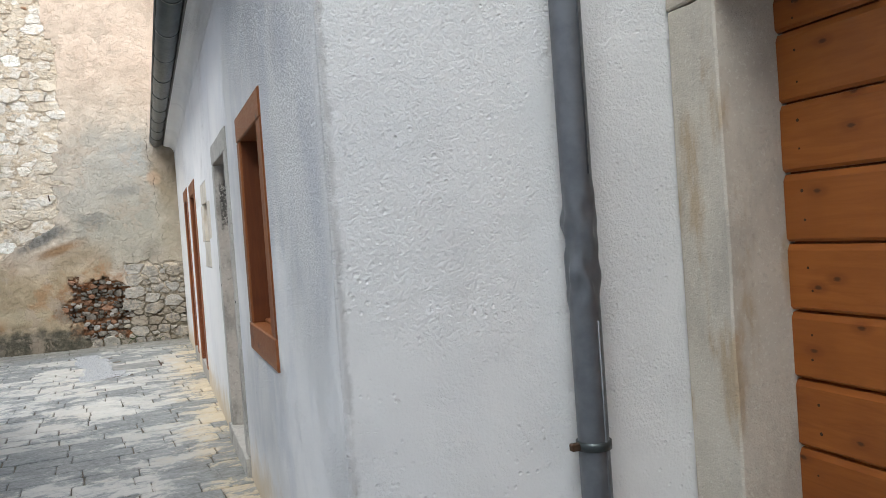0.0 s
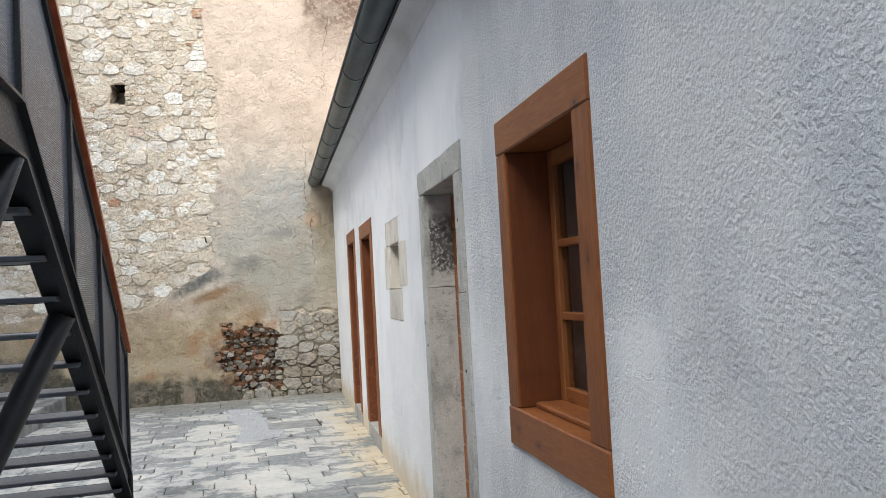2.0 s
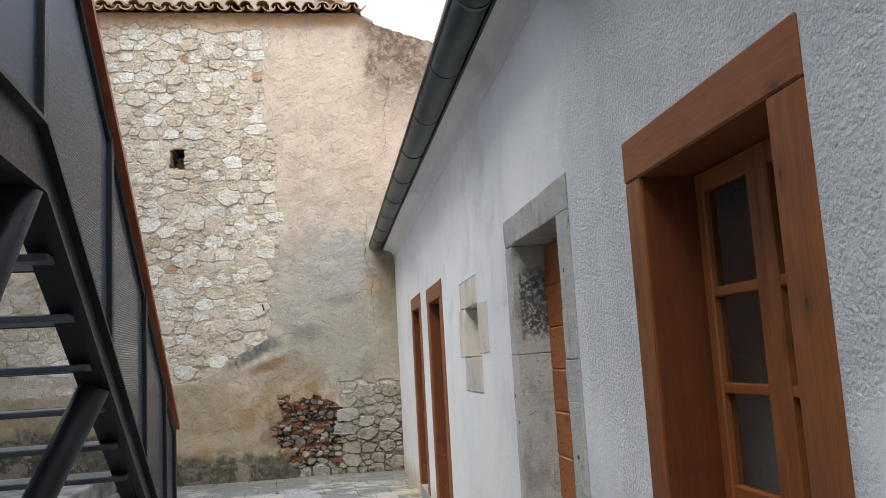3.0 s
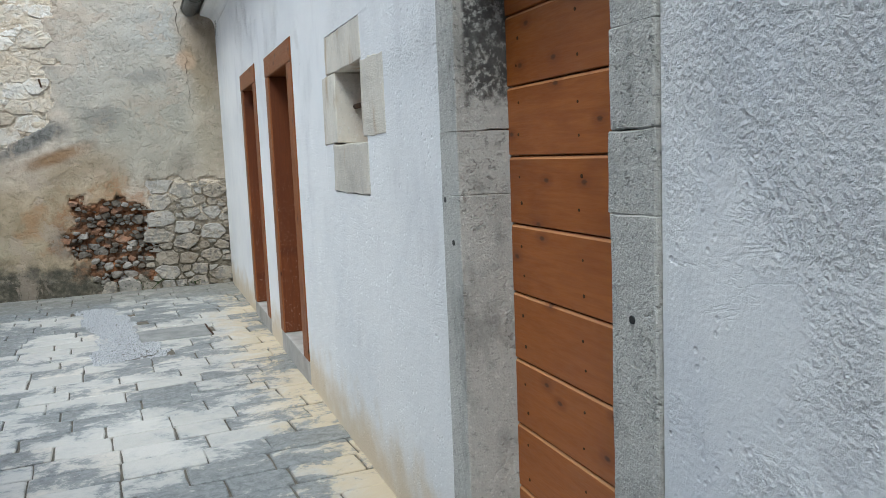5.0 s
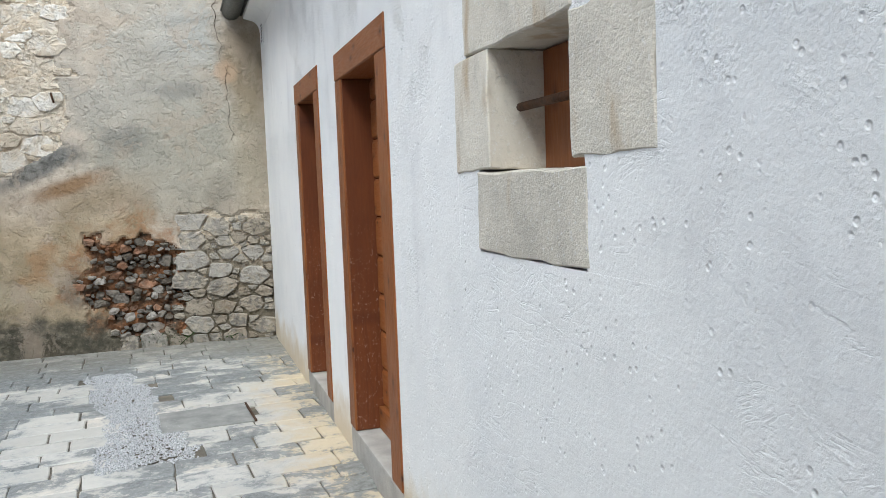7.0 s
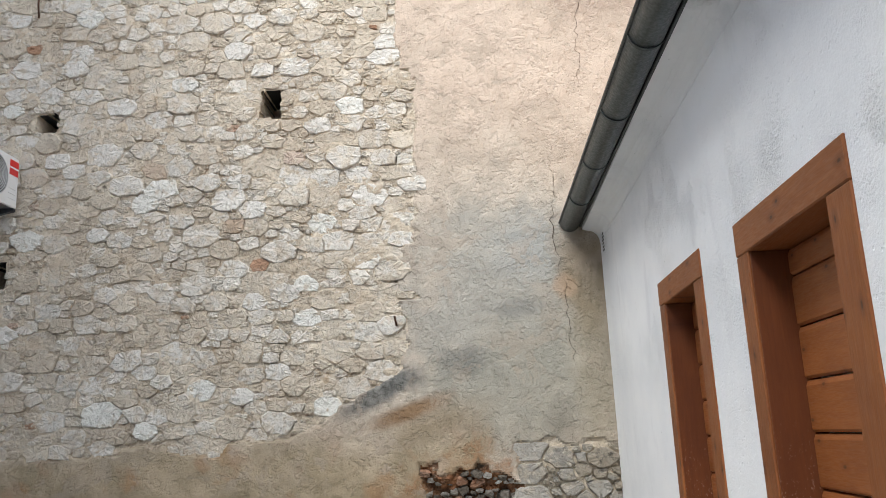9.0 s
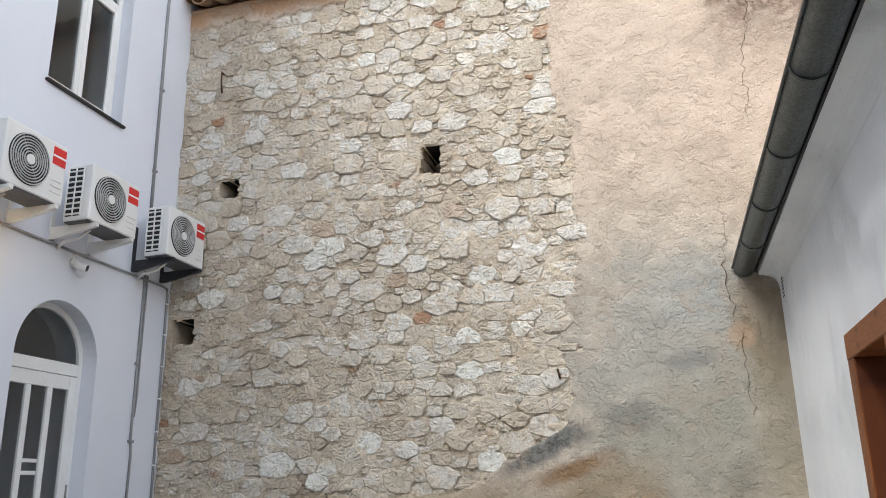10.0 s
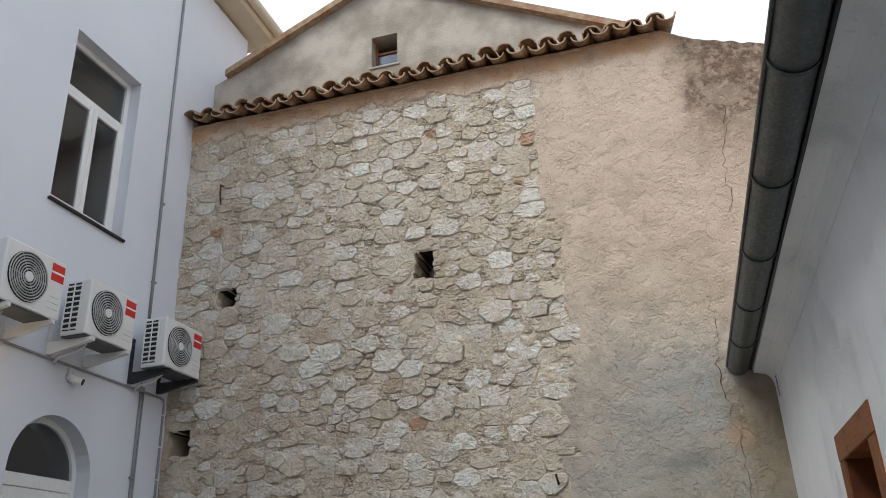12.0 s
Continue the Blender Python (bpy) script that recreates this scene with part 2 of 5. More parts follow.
    col = k.mix(k.math("MULTIPLY", crn, k.step(w3, 0.3, 0.62, 0.45, 1.0)), col, (0.14, 0.09, 0.065))
    # brown band under the tiles
    brn = k.math("MULTIPLY", k.step(k.math("ADD", ax[2], k.math("MULTIPLY", k.math("SUBTRACT", w2, 0.5), 0.4)), 6.68, 6.86), k.step(ax[0], 0.5, 0.7, 1, 0))
    col = k.mix(k.math("MULTIPLY", brn, 0.85), col, (0.42, 0.24, 0.12))
    col = k.mix(k.step(w3, 0.56, 0.78, 0, 0.45), col, (0.36, 0.29, 0.22))
    # patches where the skin of the render has come away
    scab = k.step(k.noise(p, 2.6, 7, 0.68, 0.5), 0.46, 0.50, 0.55, 0)
    col = k.mix(k.math("MULTIPLY", scab, k.step(w1, 0.40, 0.62)), col, (0.40, 0.33, 0.26))
    col = k.mix(k.step(k.noise(k.pos(1, 1, 2.2), 4.2, 7, 0.72, 0.6), 0.58, 0.66, 0, 0.35), col, (0.27, 0.235, 0.19))
    rid = k.math("ABSOLUTE", k.math("SUBTRACT", k.noise(p, 5.0, 6, 0.65, 0.6), 0.5))
    chk = k.math("MULTIPLY", k.step(rid, 0.0, 0.012, 1, 0), k.step(k.noise(p, 3.1, 3), 0.54, 0.64))
    col = k.mix(k.math("MULTIPLY", chk, 0.14), col, (0.17, 0.14, 0.11))
    col = k.mix(k.step(w4, 0.60, 0.72, 0, 0.35), col, (0.26, 0.22, 0.17))
    col = k.mix(k.step(k.noise(p, 26.0, 5, 0.7), 0.62, 0.70, 0, 0.5), col, (0.20, 0.17, 0.13))
    k.link(col, b.inputs["Base Color"])
    h = k.math("ADD", k.math("MULTIPLY", w3, 1.2), k.math("MULTIPLY", w4, 0.5))
    h = k.math("SUBTRACT", h, k.math("MULTIPLY", chk, 0.15))
    h = k.math("ADD", h, k.math("MULTIPLY", k.step(k.noise(p, 7.0, 5, 0.7), 0.42, 0.5), 0.5))
    flake = k.step(k.noise(p, 2.6, 7, 0.68, 0.5), 0.485, 0.515)
    h = k.math("ADD", h, k.math("MULTIPLY", flake, 0.3))
    k.link(k.bump(h, 0.8, 0.013), b.inputs["Normal"])
    return m


def rubble_relief(k):
    """Broken, flaky relief and grime shared by the stones and the mortar that is smeared over them, with a mask that
    paints shade into the creases.
    """
    a = k.noise(k.pos(), 17.0, 6, 0.66)
    b = k.noise(k.pos(), 44.0, 5, 0.74)
    rid = k.math("ABSOLUTE", k.math("SUBTRACT", k.noise(k.pos(), 10.0, 5, 0.68), 0.5))
    h = k.math("ADD", k.math("MULTIPLY", a, 1.1), k.math("MULTIPLY", b, 0.75))
    return k.math("ADD", h, k.step(rid, 0.0, 0.03, 0.0, 0.22)), k.step(rid, 0.0, 0.022, 1, 0), b


def mortar_tone(k, p):
    w2 = k.noise(p, 2.2, 5, 0.65)
    w3 = k.noise(p, 16.0, 6, 0.72)
    col = k.mix(k.step(w2, 0.35, 0.68), (0.54, 0.445, 0.335), (0.70, 0.61, 0.485))
    col = k.mix(k.step(w3, 0.50, 0.66, 0, 0.5), col, (0.75, 0.69, 0.59))
    col = k.mix(k.step(k.noise(p, 6.5, 4, 0.6), 0.62, 0.72, 0, 0.55), col, (0.42, 0.29, 0.17))
    return col


def mortar_old():
    m, t, b = nodes_of("rubble_mortar", 0.95, 0, 0.1)
    k = Tree(t)
    p, ax = k.pos(), k.axes()
    h, crease_shade, fine = rubble_relief(k)
    col = mortar_tone(k, p)
    # shade painted into the creases of the mortar
    col = k.mix(k.math("MULTIPLY", crease_shade, k.step(fine, 0.45, 0.6, 0, 0.6)), col, (0.20, 0.15, 0.11))
    col = k.mix(k.step(fine, 0.60, 0.74, 0, 0.55), col, (0.25, 0.19, 0.14))
    low = k.step(k.math("ADD", ax[2], k.noise(p, 5.0, 5, 0.7)), 0.9, 1.7, 1, 0)
    col = k.mix(k.math("MULTIPLY", low, 0.85), col, (0.13, 0.115, 0.085))
    k.link(col, b.inputs["Base Color"])
    k.link(k.bump(h, 0.9, 0.019), b.inputs["Normal"])
    return m


def stone_mat(name, pale, dark, warm, per_island=False, soot=0.25, smear=0.8, warm_from=0.985):
    m, t, b = nodes_of(name, 0.9, 0, 0.15)
    k = Tree(t)
    p = k.pos()
    r = k.island() if per_island else k.rand()
    w1 = k.noise(p, 9.0, 5, 0.65)
    h, crease_shade, fine = rubble_relief(k)
    col = k.mix(k.step(r, 0.0, 1.0), dark, pale)
    col = k.mix(k.step(r, 0.90, 0.93, 0, 0.6), col, tuple(min(0.82, c * 1.12) for c in pale))
    col = k.mix(k.step(r, warm_from, warm_from + 0.006, 0, 0.85), col, warm)
    col = k.mix(k.step(w1, 0.46, 0.72, 0, 0.45), col, dark)
    if smear:
        # old mortar left on the faces
        sm = k.math("ADD", k.noise(p, 9.0, 6, 0.72), k.math("MULTIPLY", k.math("SUBTRACT", r, 0.5), -0.22))
        col = k.mix(k.step(sm, 0.42, 0.54, 0, smear), col, mortar_tone(k, p))
    # creases of the stone faces darkened as painted shade
    col = k.mix(k.math("MULTIPLY", crease_shade, k.step(fine, 0.45, 0.6, 0, 0.5)), col, (0.22, 0.18, 0.14))
    col = k.mix(k.step(fine, 0.58, 0.74, 0, soot), col, (0.10, 0.09, 0.08))
    k.link(col, b.inputs["Base Color"])
    k.link(k.bump(h, 0.9, 0.019), b.inputs["Normal"])
    return m


def jamb_stone(name, base, soot):
    m, t, b = nodes_of(name, 0.88, 0, 0.2)
    k = Tree(t)
    p, ax = k.pos(), k.axes()
    w1 = k.noise(p, 4.0, 5, 0.6)
    w2 = k.noise(p, 34.0, 5, 0.7)
    w3 = k.noise(p, 130.0, 2, 0.6)
    col = k.mix(k.step(w1, 0.3, 0.7), base, tuple(c * 0.8 for c in base))
    col = k.mix(k.step(w2, 0.54, 0.72, 0, 0.8 if soot else 0.25), col, tuple(c * 0.42 for c in base))
    col = k.mix(k.step(k.noise(p, 70.0, 3, 0.7), 0.56, 0.68, 0, 0.6), col, tuple(min(0.75, c * 1.4) for c in base))
    col = k.mix(k.step(k.rand(), 0, 1, 0.0, 0.35), col, tuple(c * 1.2 for c in base))
    if soot:
        # black crust on the inner face of the upper block
        msk = k.math("MULTIPLY", k.step(k.math("ADD", ax[2], k.math("MULTIPLY", w2, 0.25)), 1.72, 1.84), k.step(ax[2], 2.05, 1.92, 0, 1))
        msk = k.math("MULTIPLY", msk, k.step(ax[0], 0.885, 0.90))
        msk = k.math("MULTIPLY", msk, k.step(w2, 0.38, 0.52))
        col = k.mix(k.math("MULTIPLY", msk, 0.9), col, (0.035, 0.035, 0.035))
    else:
        rust = k.step(k.noise(k.pos(1, 1, 0.35), 7.0, 4), 0.55, 0.7, 0, 0.6)
        col = k.mix(rust, col, (0.42, 0.28, 0.13))
    k.link(col, b.inputs["Base Color"])
    h = k.math("ADD", k.math("MULTIPLY", w2, 1.0), k.math("MULTIPLY", w3, 0.5))
    grime = k.step(k.noise(k.pos(1, 1, 0.5), 3.0, 6, 0.7), 0.48, 0.66, 0, 0.7 if soot else 0.3)
    col = k.mix(grime, col, tuple(c * 0.42 for c in base))
    k.link(col, b.inputs["Base Color"])
    pit = k.math("MULTIPLY", k.step(k.noise(p, 48.0, 3, 0.6), 0.58, 0.66), k.step(k.noise(p, 5.0, 4, 0.6), 0.40, 0.56))
    col = k.mix(k.math("MULTIPLY", pit, 0.35 if soot else 0.12), col, tuple(c * 0.25 for c in base))
    k.link(col, b.inputs["Base Color"])
    h = k.math("SUBTRACT", h, k.math("MULTIPLY", pit, 0.5 if soot else 0.2))
    k.link(k.bump(h, 0.85, 0.011 if soot else 0.007), b.inputs["Normal"])
    return m


def wood_mat(name, c1, c2, c3, axis="z", rough=0.5, mould=0.0):
    """Stained pine: long grain along one axis, knots, per-board tint."""
    m, t, b = nodes_of(name, rough, 0, 0.4)
    k = Tree(t)
    s = {"x": (1.2, 14, 14), "y": (14, 1.2, 14), "z": (14, 14, 1.2)}[axis]
    p = k.local(*s)
    q = k.local(1, 1, 1)
    grain = k.noise(p, 3.0, 6, 0.6, 0.8)
    fine = k.noise(p, 16.0, 4, 0.6)
    big = k.noise(q, 2.5, 3)
    col = k.mix(k.step(grain, 0.3, 0.7), c1, c2)
    col = k.mix(k.step(big, 0.4, 0.7, 0, 0.5), col, c3)
    col = k.mix(k.step(k.rand(), 0, 1, 0, 0.35), col, c2)
    along, across = {"x": (0, 2), "y": (1, 2), "z": (2, 1)}[axis]
    kn = k.spots(q, 2.7, 5.5, along, across)
    kn = k.math("ADD", kn, k.math("MULTIPLY", k.math("SUBTRACT", fine, 0.5), 0.05))
    col = k.mix(k.step(kn, 0.06, 0.16, 0.55, 0), col, c3)
    col = k.mix(k.step(kn, 0.018, 0.055, 0.85, 0), col, tuple(x * 0.28 for x in c3))
    if mould:
        w = k.noise(k.pos(1, 1, 0.6), 75.0, 4, 0.8)
        ax = k.axes()
        msk = k.math("MULTIPLY", k.step(w, 0.60, 0.66, 0, mould), k.step(ax[2], 0.9, 1.5, 1, 0))
        msk = k.math("MULTIPLY", msk, k.step(ax[1], 7.0, 8.0))
        col = k.mix(msk, col, (0.55, 0.42, 0.34))
    k.link(col, b.inputs["Base Color"])
    k.link(k.step(fine, 0.2, 0.8, rough - 0.1, rough + 0.15), b.inputs["Roughness"])
    k.link(k.bump(k.math("ADD", grain, k.math("MULTIPLY", fine, 0.4)), 0.25, 0.003), b.inputs["Normal"])
    return m


def paving_mat(name="paving_stone", per_island=False):
    m, t, b = nodes_of(name, 0.55, 0, 0.4)
    k = Tree(t)
    p, ax = k.pos(), k.axes()
    r = k.island() if per_island else k.rand()
    w1 = k.noise(p, 1.0, 4, 0.6)
    w2 = k.noise(p, 4.5, 6, 0.7, 0.6)
    w3 = k.noise(p, 30.0, 4, 0.7)
    w4 = k.noise(k.pos(0.9, 1.15, 1), 5.0, 8, 0.70, 0.5)
    w5 = k.noise(p, 22.0, 6, 0.8, 0.5)
    col = k.mix(r, (0.45, 0.44, 0.41), (0.59, 0.57, 0.53))
    col = k.mix(k.step(r, 0.70, 0.80, 0, 0.4), col, (0.58, 0.51, 0.42))
    dirt = k.math("ADD", k.math("MULTIPLY", w1, 0.60), k.math("MULTIPLY", w4, 0.52))
    dirt = k.math("ADD", dirt, k.math("MULTIPLY", w5, 0.30))
    dirt = k.math("ADD", dirt, k.math("MULTIPLY", k.math("SUBTRACT", r, 0.5), 0.12))
    dirt = k.math("ADD", dirt, k.step(ax[1], 11.5, 14.0, -0.035, 0.02))
    # spreads the dark patches further towards the near end
    dirt = k.math("ADD", dirt, k.step(ax[1], 5.0, 9.5, 0.045, 0.0))
    col = k.mix(k.step(dirt, 0.58, 0.70, 0, 0.55), col, (0.34, 0.35, 0.35))
    wall = k.step(k.math("ADD", ax[0], k.math("MULTIPLY", k.math("SUBTRACT", w2, 0.5), 1.1)), 0.36, 0.80)
    wall = k.math("MULTIPLY", wall, k.step(ax[1], 2.5, 3.5))
    col = k.mix(k.math("MULTIPLY", wall, 0.62), col, (0.54, 0.42, 0.245))
    dmask = k.step(dirt, 0.668, 0.722, 0, 0.88)
    col = k.mix(dmask, col, k.mix(k.step(w5, 0.35, 0.65), (0.10, 0.112, 0.118), (0.25, 0.265, 0.27)))
    col = k.mix(k.step(w5, 0.62, 0.72, 0, 0.5), col, (0.16, 0.16, 0.155))
    far = k.step(k.math("ADD", ax[1], w2), 13.6, 14.6, 0, 0.6)
    col = k.mix(far, col, (0.22, 0.205, 0.17))
    k.link(col, b.inputs["Base Color"])
    k.link(k.step(w2, 0.3, 0.7, 0.38, 0.7), b.inputs["Roughness"])
    k.link(k.bump(k.math("ADD", w2, k.math("MULTIPLY", w3, 0.6)), 0.5, 0.008), b.inputs["Normal"])
    return m


def glass_mat():
    m, t, b = nodes_of("window_glass", 0.03, 0, 0.5)
    b.inputs["Base Color"].default_value = (0.62, 0.65, 0.65, 1)
    b.inputs["Transmission Weight"].default_value = 1.0
    b.inputs["IOR"].default_value = 1.45
    return m


def perforated_mat():
    """Sheet steel with rows of small round holes."""
    m, t, b = nodes_of("perforated_sheet", 0.45, 0.6, 0.5)
    k = Tree(t)
    b.inputs["Base Color"].default_value = (0.085, 0.105, 0.145, 1)
    g = t.nodes.new("ShaderNodeTexCoord")
    s = t.nodes.new("ShaderNodeSeparateXYZ")
    k.link(g.outputs["Object"], s.inputs[0])
    pitch = 0.013
    u = k.math("DIVIDE", s.outputs[1], pitch)
    v = k.math("DIVIDE", s.outputs[2], pitch * 0.8660)
    row = k.math("FLOOR", v)
    u = k.math("ADD", u, k.math("MULTIPLY", row, 0.5))
    du = k.math("SUBTRACT", k.math("FRACT", u), 0.5)
    dv = k.math("MULTIPLY", k.math("SUBTRACT", k.math("FRACT", v), 0.5), 0.866)
    d = k.math("SQRT", k.math("ADD", k.math("MULTIPLY", du, du), k.math("MULTIPLY", dv, dv)))
    hole = k.math("LESS_THAN", d, 0.29)
    tr = t.nodes.new("ShaderNodeBsdfTransparent")
    mx = t.nodes.new("ShaderNodeMixShader")
    k.link(hole, mx.inputs[0])
    k.link(b.outputs[0], mx.inputs[1])
    k.link(tr.outputs[0], mx.inputs[2])
    k.link(mx.outputs[0], t.nodes["Material Output"].inputs[0])
    return m


def emitter(name, color, power):
    m, t, b = nodes_of(name, 0.5)
    b.inputs["Emission Color"].default_value = lin(color)
    b.inputs["Emission Strength"].default_value = power
    return m


M_WHITE = plaster_white()
M_OLD = plaster_old()
M_MORTAR = mortar_old()
M_RUBBLE = simple("brick_rubble", (0.30, 0.135, 0.065), (0.10, 0.08, 0.06), 7.0, 0.95, 0, 1.0, 30.0, 0.1, 0.05)
M_STONE = stone_mat("rubble_stone", (0.76, 0.72, 0.655), (0.56, 0.50, 0.42), (0.47, 0.33, 0.22), False, 0.6, 0.72)
M_STONE_J = stone_mat("rubble_stone_small", (0.74, 0.685, 0.605), (0.54, 0.47, 0.385), (0.40, 0.20, 0.10), True, 0.6, 0.74, 0.982)
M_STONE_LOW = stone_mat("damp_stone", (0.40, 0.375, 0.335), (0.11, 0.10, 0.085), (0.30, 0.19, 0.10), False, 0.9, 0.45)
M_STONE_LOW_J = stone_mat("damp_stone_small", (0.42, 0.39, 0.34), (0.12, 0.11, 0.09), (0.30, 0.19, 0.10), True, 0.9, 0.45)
M_CHIP = stone_mat("broken_brick", (0.54, 0.50, 0.45), (0.10, 0.085, 0.07), (0.36, 0.16, 0.075), True, 0.9, 0.1, 0.74)
M_JAMB = jamb_stone("dressed_limestone", (0.51, 0.50, 0.465), True)
M_JAMB_B = jamb_stone("rust_streaked_limestone", (0.62, 0.565, 0.475), False)
M_NICHE = jamb_stone("pale_dressed_limestone", (0.68, 0.63, 0.545), False)
M_WOOD_Z = wood_mat("stained_timber_upright", (0.185, 0.057, 0.014), (0.26, 0.088, 0.023), (0.12, 0.034, 0.010), "z")
M_WOOD_Y = wood_mat("stained_timber_level", (0.185, 0.057, 0.014), (0.26, 0.088, 0.023), (0.12, 0.034, 0.010), "y")
# darker version of the upright timber, for the far lining only
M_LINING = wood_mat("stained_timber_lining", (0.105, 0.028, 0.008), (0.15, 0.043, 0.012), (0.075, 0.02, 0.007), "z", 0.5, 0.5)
M_PLANK = wood_mat("orange_stained_planks", (0.285, 0.080, 0.013), (0.37, 0.115, 0.021), (0.19, 0.048, 0.009), "y", 0.38)
# pale upper bevels: worn edges with their highlight painted in
M_PLANK_EDGE = wood_mat("worn_highlit_plank_arris", (0.44, 0.19, 0.07), (0.55, 0.27, 0.11), (0.30, 0.10, 0.03), "y", 0.42)
M_PLANK_DK = wood_mat("brown_stained_planks", (0.24, 0.075, 0.02), (0.31, 0.105, 0.03), (0.18, 0.055, 0.015), "y", 0.45)
M_NAIL = simple("rusty_nail", (0.05, 0.03, 0.02), (0.09, 0.05, 0.03), 30, 0.8, 0.3)
M_PAVE = paving_mat()
M_PAVE_FAR = paving_mat("paving_stone_outer", True)
M_JOINT = simple("paving_joint", (0.11, 0.10, 0.085), (0.19, 0.17, 0.14), 5, 0.95, 0, 0.6, 60, 0.1, 0.01)
M_CONC = simple("grey_concrete", (0.30, 0.29, 0.27), (0.45, 0.43, 0.40), 4, 0.9, 0, 0.5, 50, 0.1, 0.008)
M_LEDGE = simple("weathered_step_concrete", (0.14, 0.145, 0.145), (0.40, 0.40, 0.39), 3.2, 0.85, 0, 0.5, 40, 0.2, 0.008)
M_COVER = simple("grey_cover_plate", (0.20, 0.205, 0.20), (0.30, 0.30, 0.29), 7, 0.7, 0, 0.3, 60, 0.2)
M_GRAVEL = simple("pale_gravel", (0.20, 0.205, 0.21), (0.52, 0.53, 0.54), 110, 0.9, 0, 0.2, 150)
M_GUTTER = simple("dark_grey_sheet_metal", (0.075, 0.088, 0.09), (0.10, 0.115, 0.118), 5, 0.42, 0.75, 0.08, 60, 0.5)
M_PIPE = simple("grey_zinc_pipe", (0.125, 0.135, 0.15), (0.165, 0.175, 0.19), 14, 0.42, 0.45, 0.12, 40, 0.5)
M_STEEL = simple("anthracite_painted_steel", (0.022, 0.024, 0.028), (0.034, 0.037, 0.042), 5, 0.42, 0.3, 0.08, 90, 0.5)
# tread steel painted paler and bluer for the sky reflected in it
M_TREAD = simple("sky_lit_tread_steel", (0.085, 0.095, 0.115), (0.125, 0.135, 0.16), 6, 0.4, 0.4, 0.1, 90, 0.5)
M_PERF = perforated_mat()
M_RAIL = simple("red_brown_wooden_handrail", (0.30, 0.070, 0.028), (0.40, 0.11, 0.045), 8, 0.5, 0, 0.2)
# white paint with the blue of the sky put into its colour
M_FACADE = simple("sky_blued_facade_paint", (0.70, 0.72, 0.78), (0.66, 0.68, 0.74), 0.8, 0.85, 0, 0.12, 110, 0.15)
M_PVC = simple("white_window_plastic", (0.80, 0.80, 0.79), (0.76, 0.76, 0.75), 3, 0.32, 0, 0.03, 60, 0.5)
M_GLASS = glass_mat()
# near-black colour that paints the shade inside rooms and wall holes
M_DARK = simple("painted_inner_shade", (0.014, 0.013, 0.012), (0.022, 0.02, 0.018), 2, 0.9, 0, 0.1)
M_AC = simple("white_enamelled_steel", (0.74, 0.74, 0.73), (0.68, 0.68, 0.67), 3, 0.4, 0, 0.04, 60, 0.5)
M_ACDARK = simple("dark_grille_plastic", (0.02, 0.021, 0.022), (0.035, 0.036, 0.038), 8, 0.6, 0, 0.1)
M_ACGREY = simple("grey_fan_guard", (0.10, 0.10, 0.105), (0.075, 0.075, 0.08), 8, 0.5, 0, 0.1)
M_GUARD = simple("pale_grey_guard_wire", (0.50, 0.50, 0.50), (0.42, 0.42, 0.43), 8, 0.45, 0, 0.05)
M_RED = simple("red_sticker", (0.62, 0.035, 0.03), (0.56, 0.03, 0.028), 4, 0.45, 0, 0.02)
M_PAPER = simple("white_sticker", (0.8, 0.8, 0.8), (0.74, 0.74, 0.74), 4, 0.5, 0, 0.02)
M_BLACK = simple("black_plastic", (0.02, 0.02, 0.02), (0.035, 0.035, 0.035), 8, 0.45, 0, 0.05)
M_CABLE = simple("grey_cable", (0.30, 0.30, 0.31), (0.24, 0.24, 0.25), 8, 0.5, 0, 0.05)
M_TILE = simple("lichened_clay_tile", (0.30, 0.165, 0.10), (0.42, 0.33, 0.23), 9, 0.95, 0, 0.6, 45, 0.1, 0.012)
M_GABLE = simple("grey_brown_stucco", (0.30, 0.265, 0.22), (0.50, 0.45, 0.39), 2.4, 0.95, 0, 0.7, 40, 0.1, 0.012)
M_EAVE = simple("cream_eave_paint", (0.66, 0.60, 0.48), (0.60, 0.54, 0.43), 3, 0.8, 0, 0.1)
M_WEED = simple("green_weed", (0.03, 0.06, 0.018), (0.06, 0.10, 0.03), 20, 0.7, 0, 0.2)
M_BULB = emitter("lit_bulb", (1.0, 0.62, 0.25), 7.0)
M_IRON = simple("rusted_iron", (0.05, 0.03, 0.02), (0.11, 0.055, 0.03), 25, 0.8, 0.5, 0.4)
M_EARTH = simple("packed_earth", (0.16, 0.14, 0.11), (0.24, 0.21, 0.17), 0.6, 0.95, 0, 0.5, 20)


# ---- mesh helpers ----
def add_box(bm, lo, hi, bev=0.0, seg=1):
    """A box between two corners, its edges rounded off."""
    lo, hi = Vector(lo), Vector(hi)
    vs = [bm.verts.new((x, y, z)) for x in (lo.x, hi.x) for y in (lo.y, hi.y) for z in (lo.z, hi.z)]
    fs = [(0, 1, 3, 2), (4, 6, 7, 5), (0, 4, 5, 1), (2, 3, 7, 6), (0, 2, 6, 4), (1, 5, 7, 3)]
    faces = [bm.faces.new([vs[i] for i in f]) for f in fs]
    if bev:
        edges = {e for f in faces for e in f.edges}
        bmesh.ops.bevel(bm, geom=list(edges), offset=bev, segments=seg, affect="EDGES", profile=0.6)
    return bm


def box(lo, hi, bev=0.004, seg=1):
    return add_box(bmesh.new(), lo, hi, bev, seg)


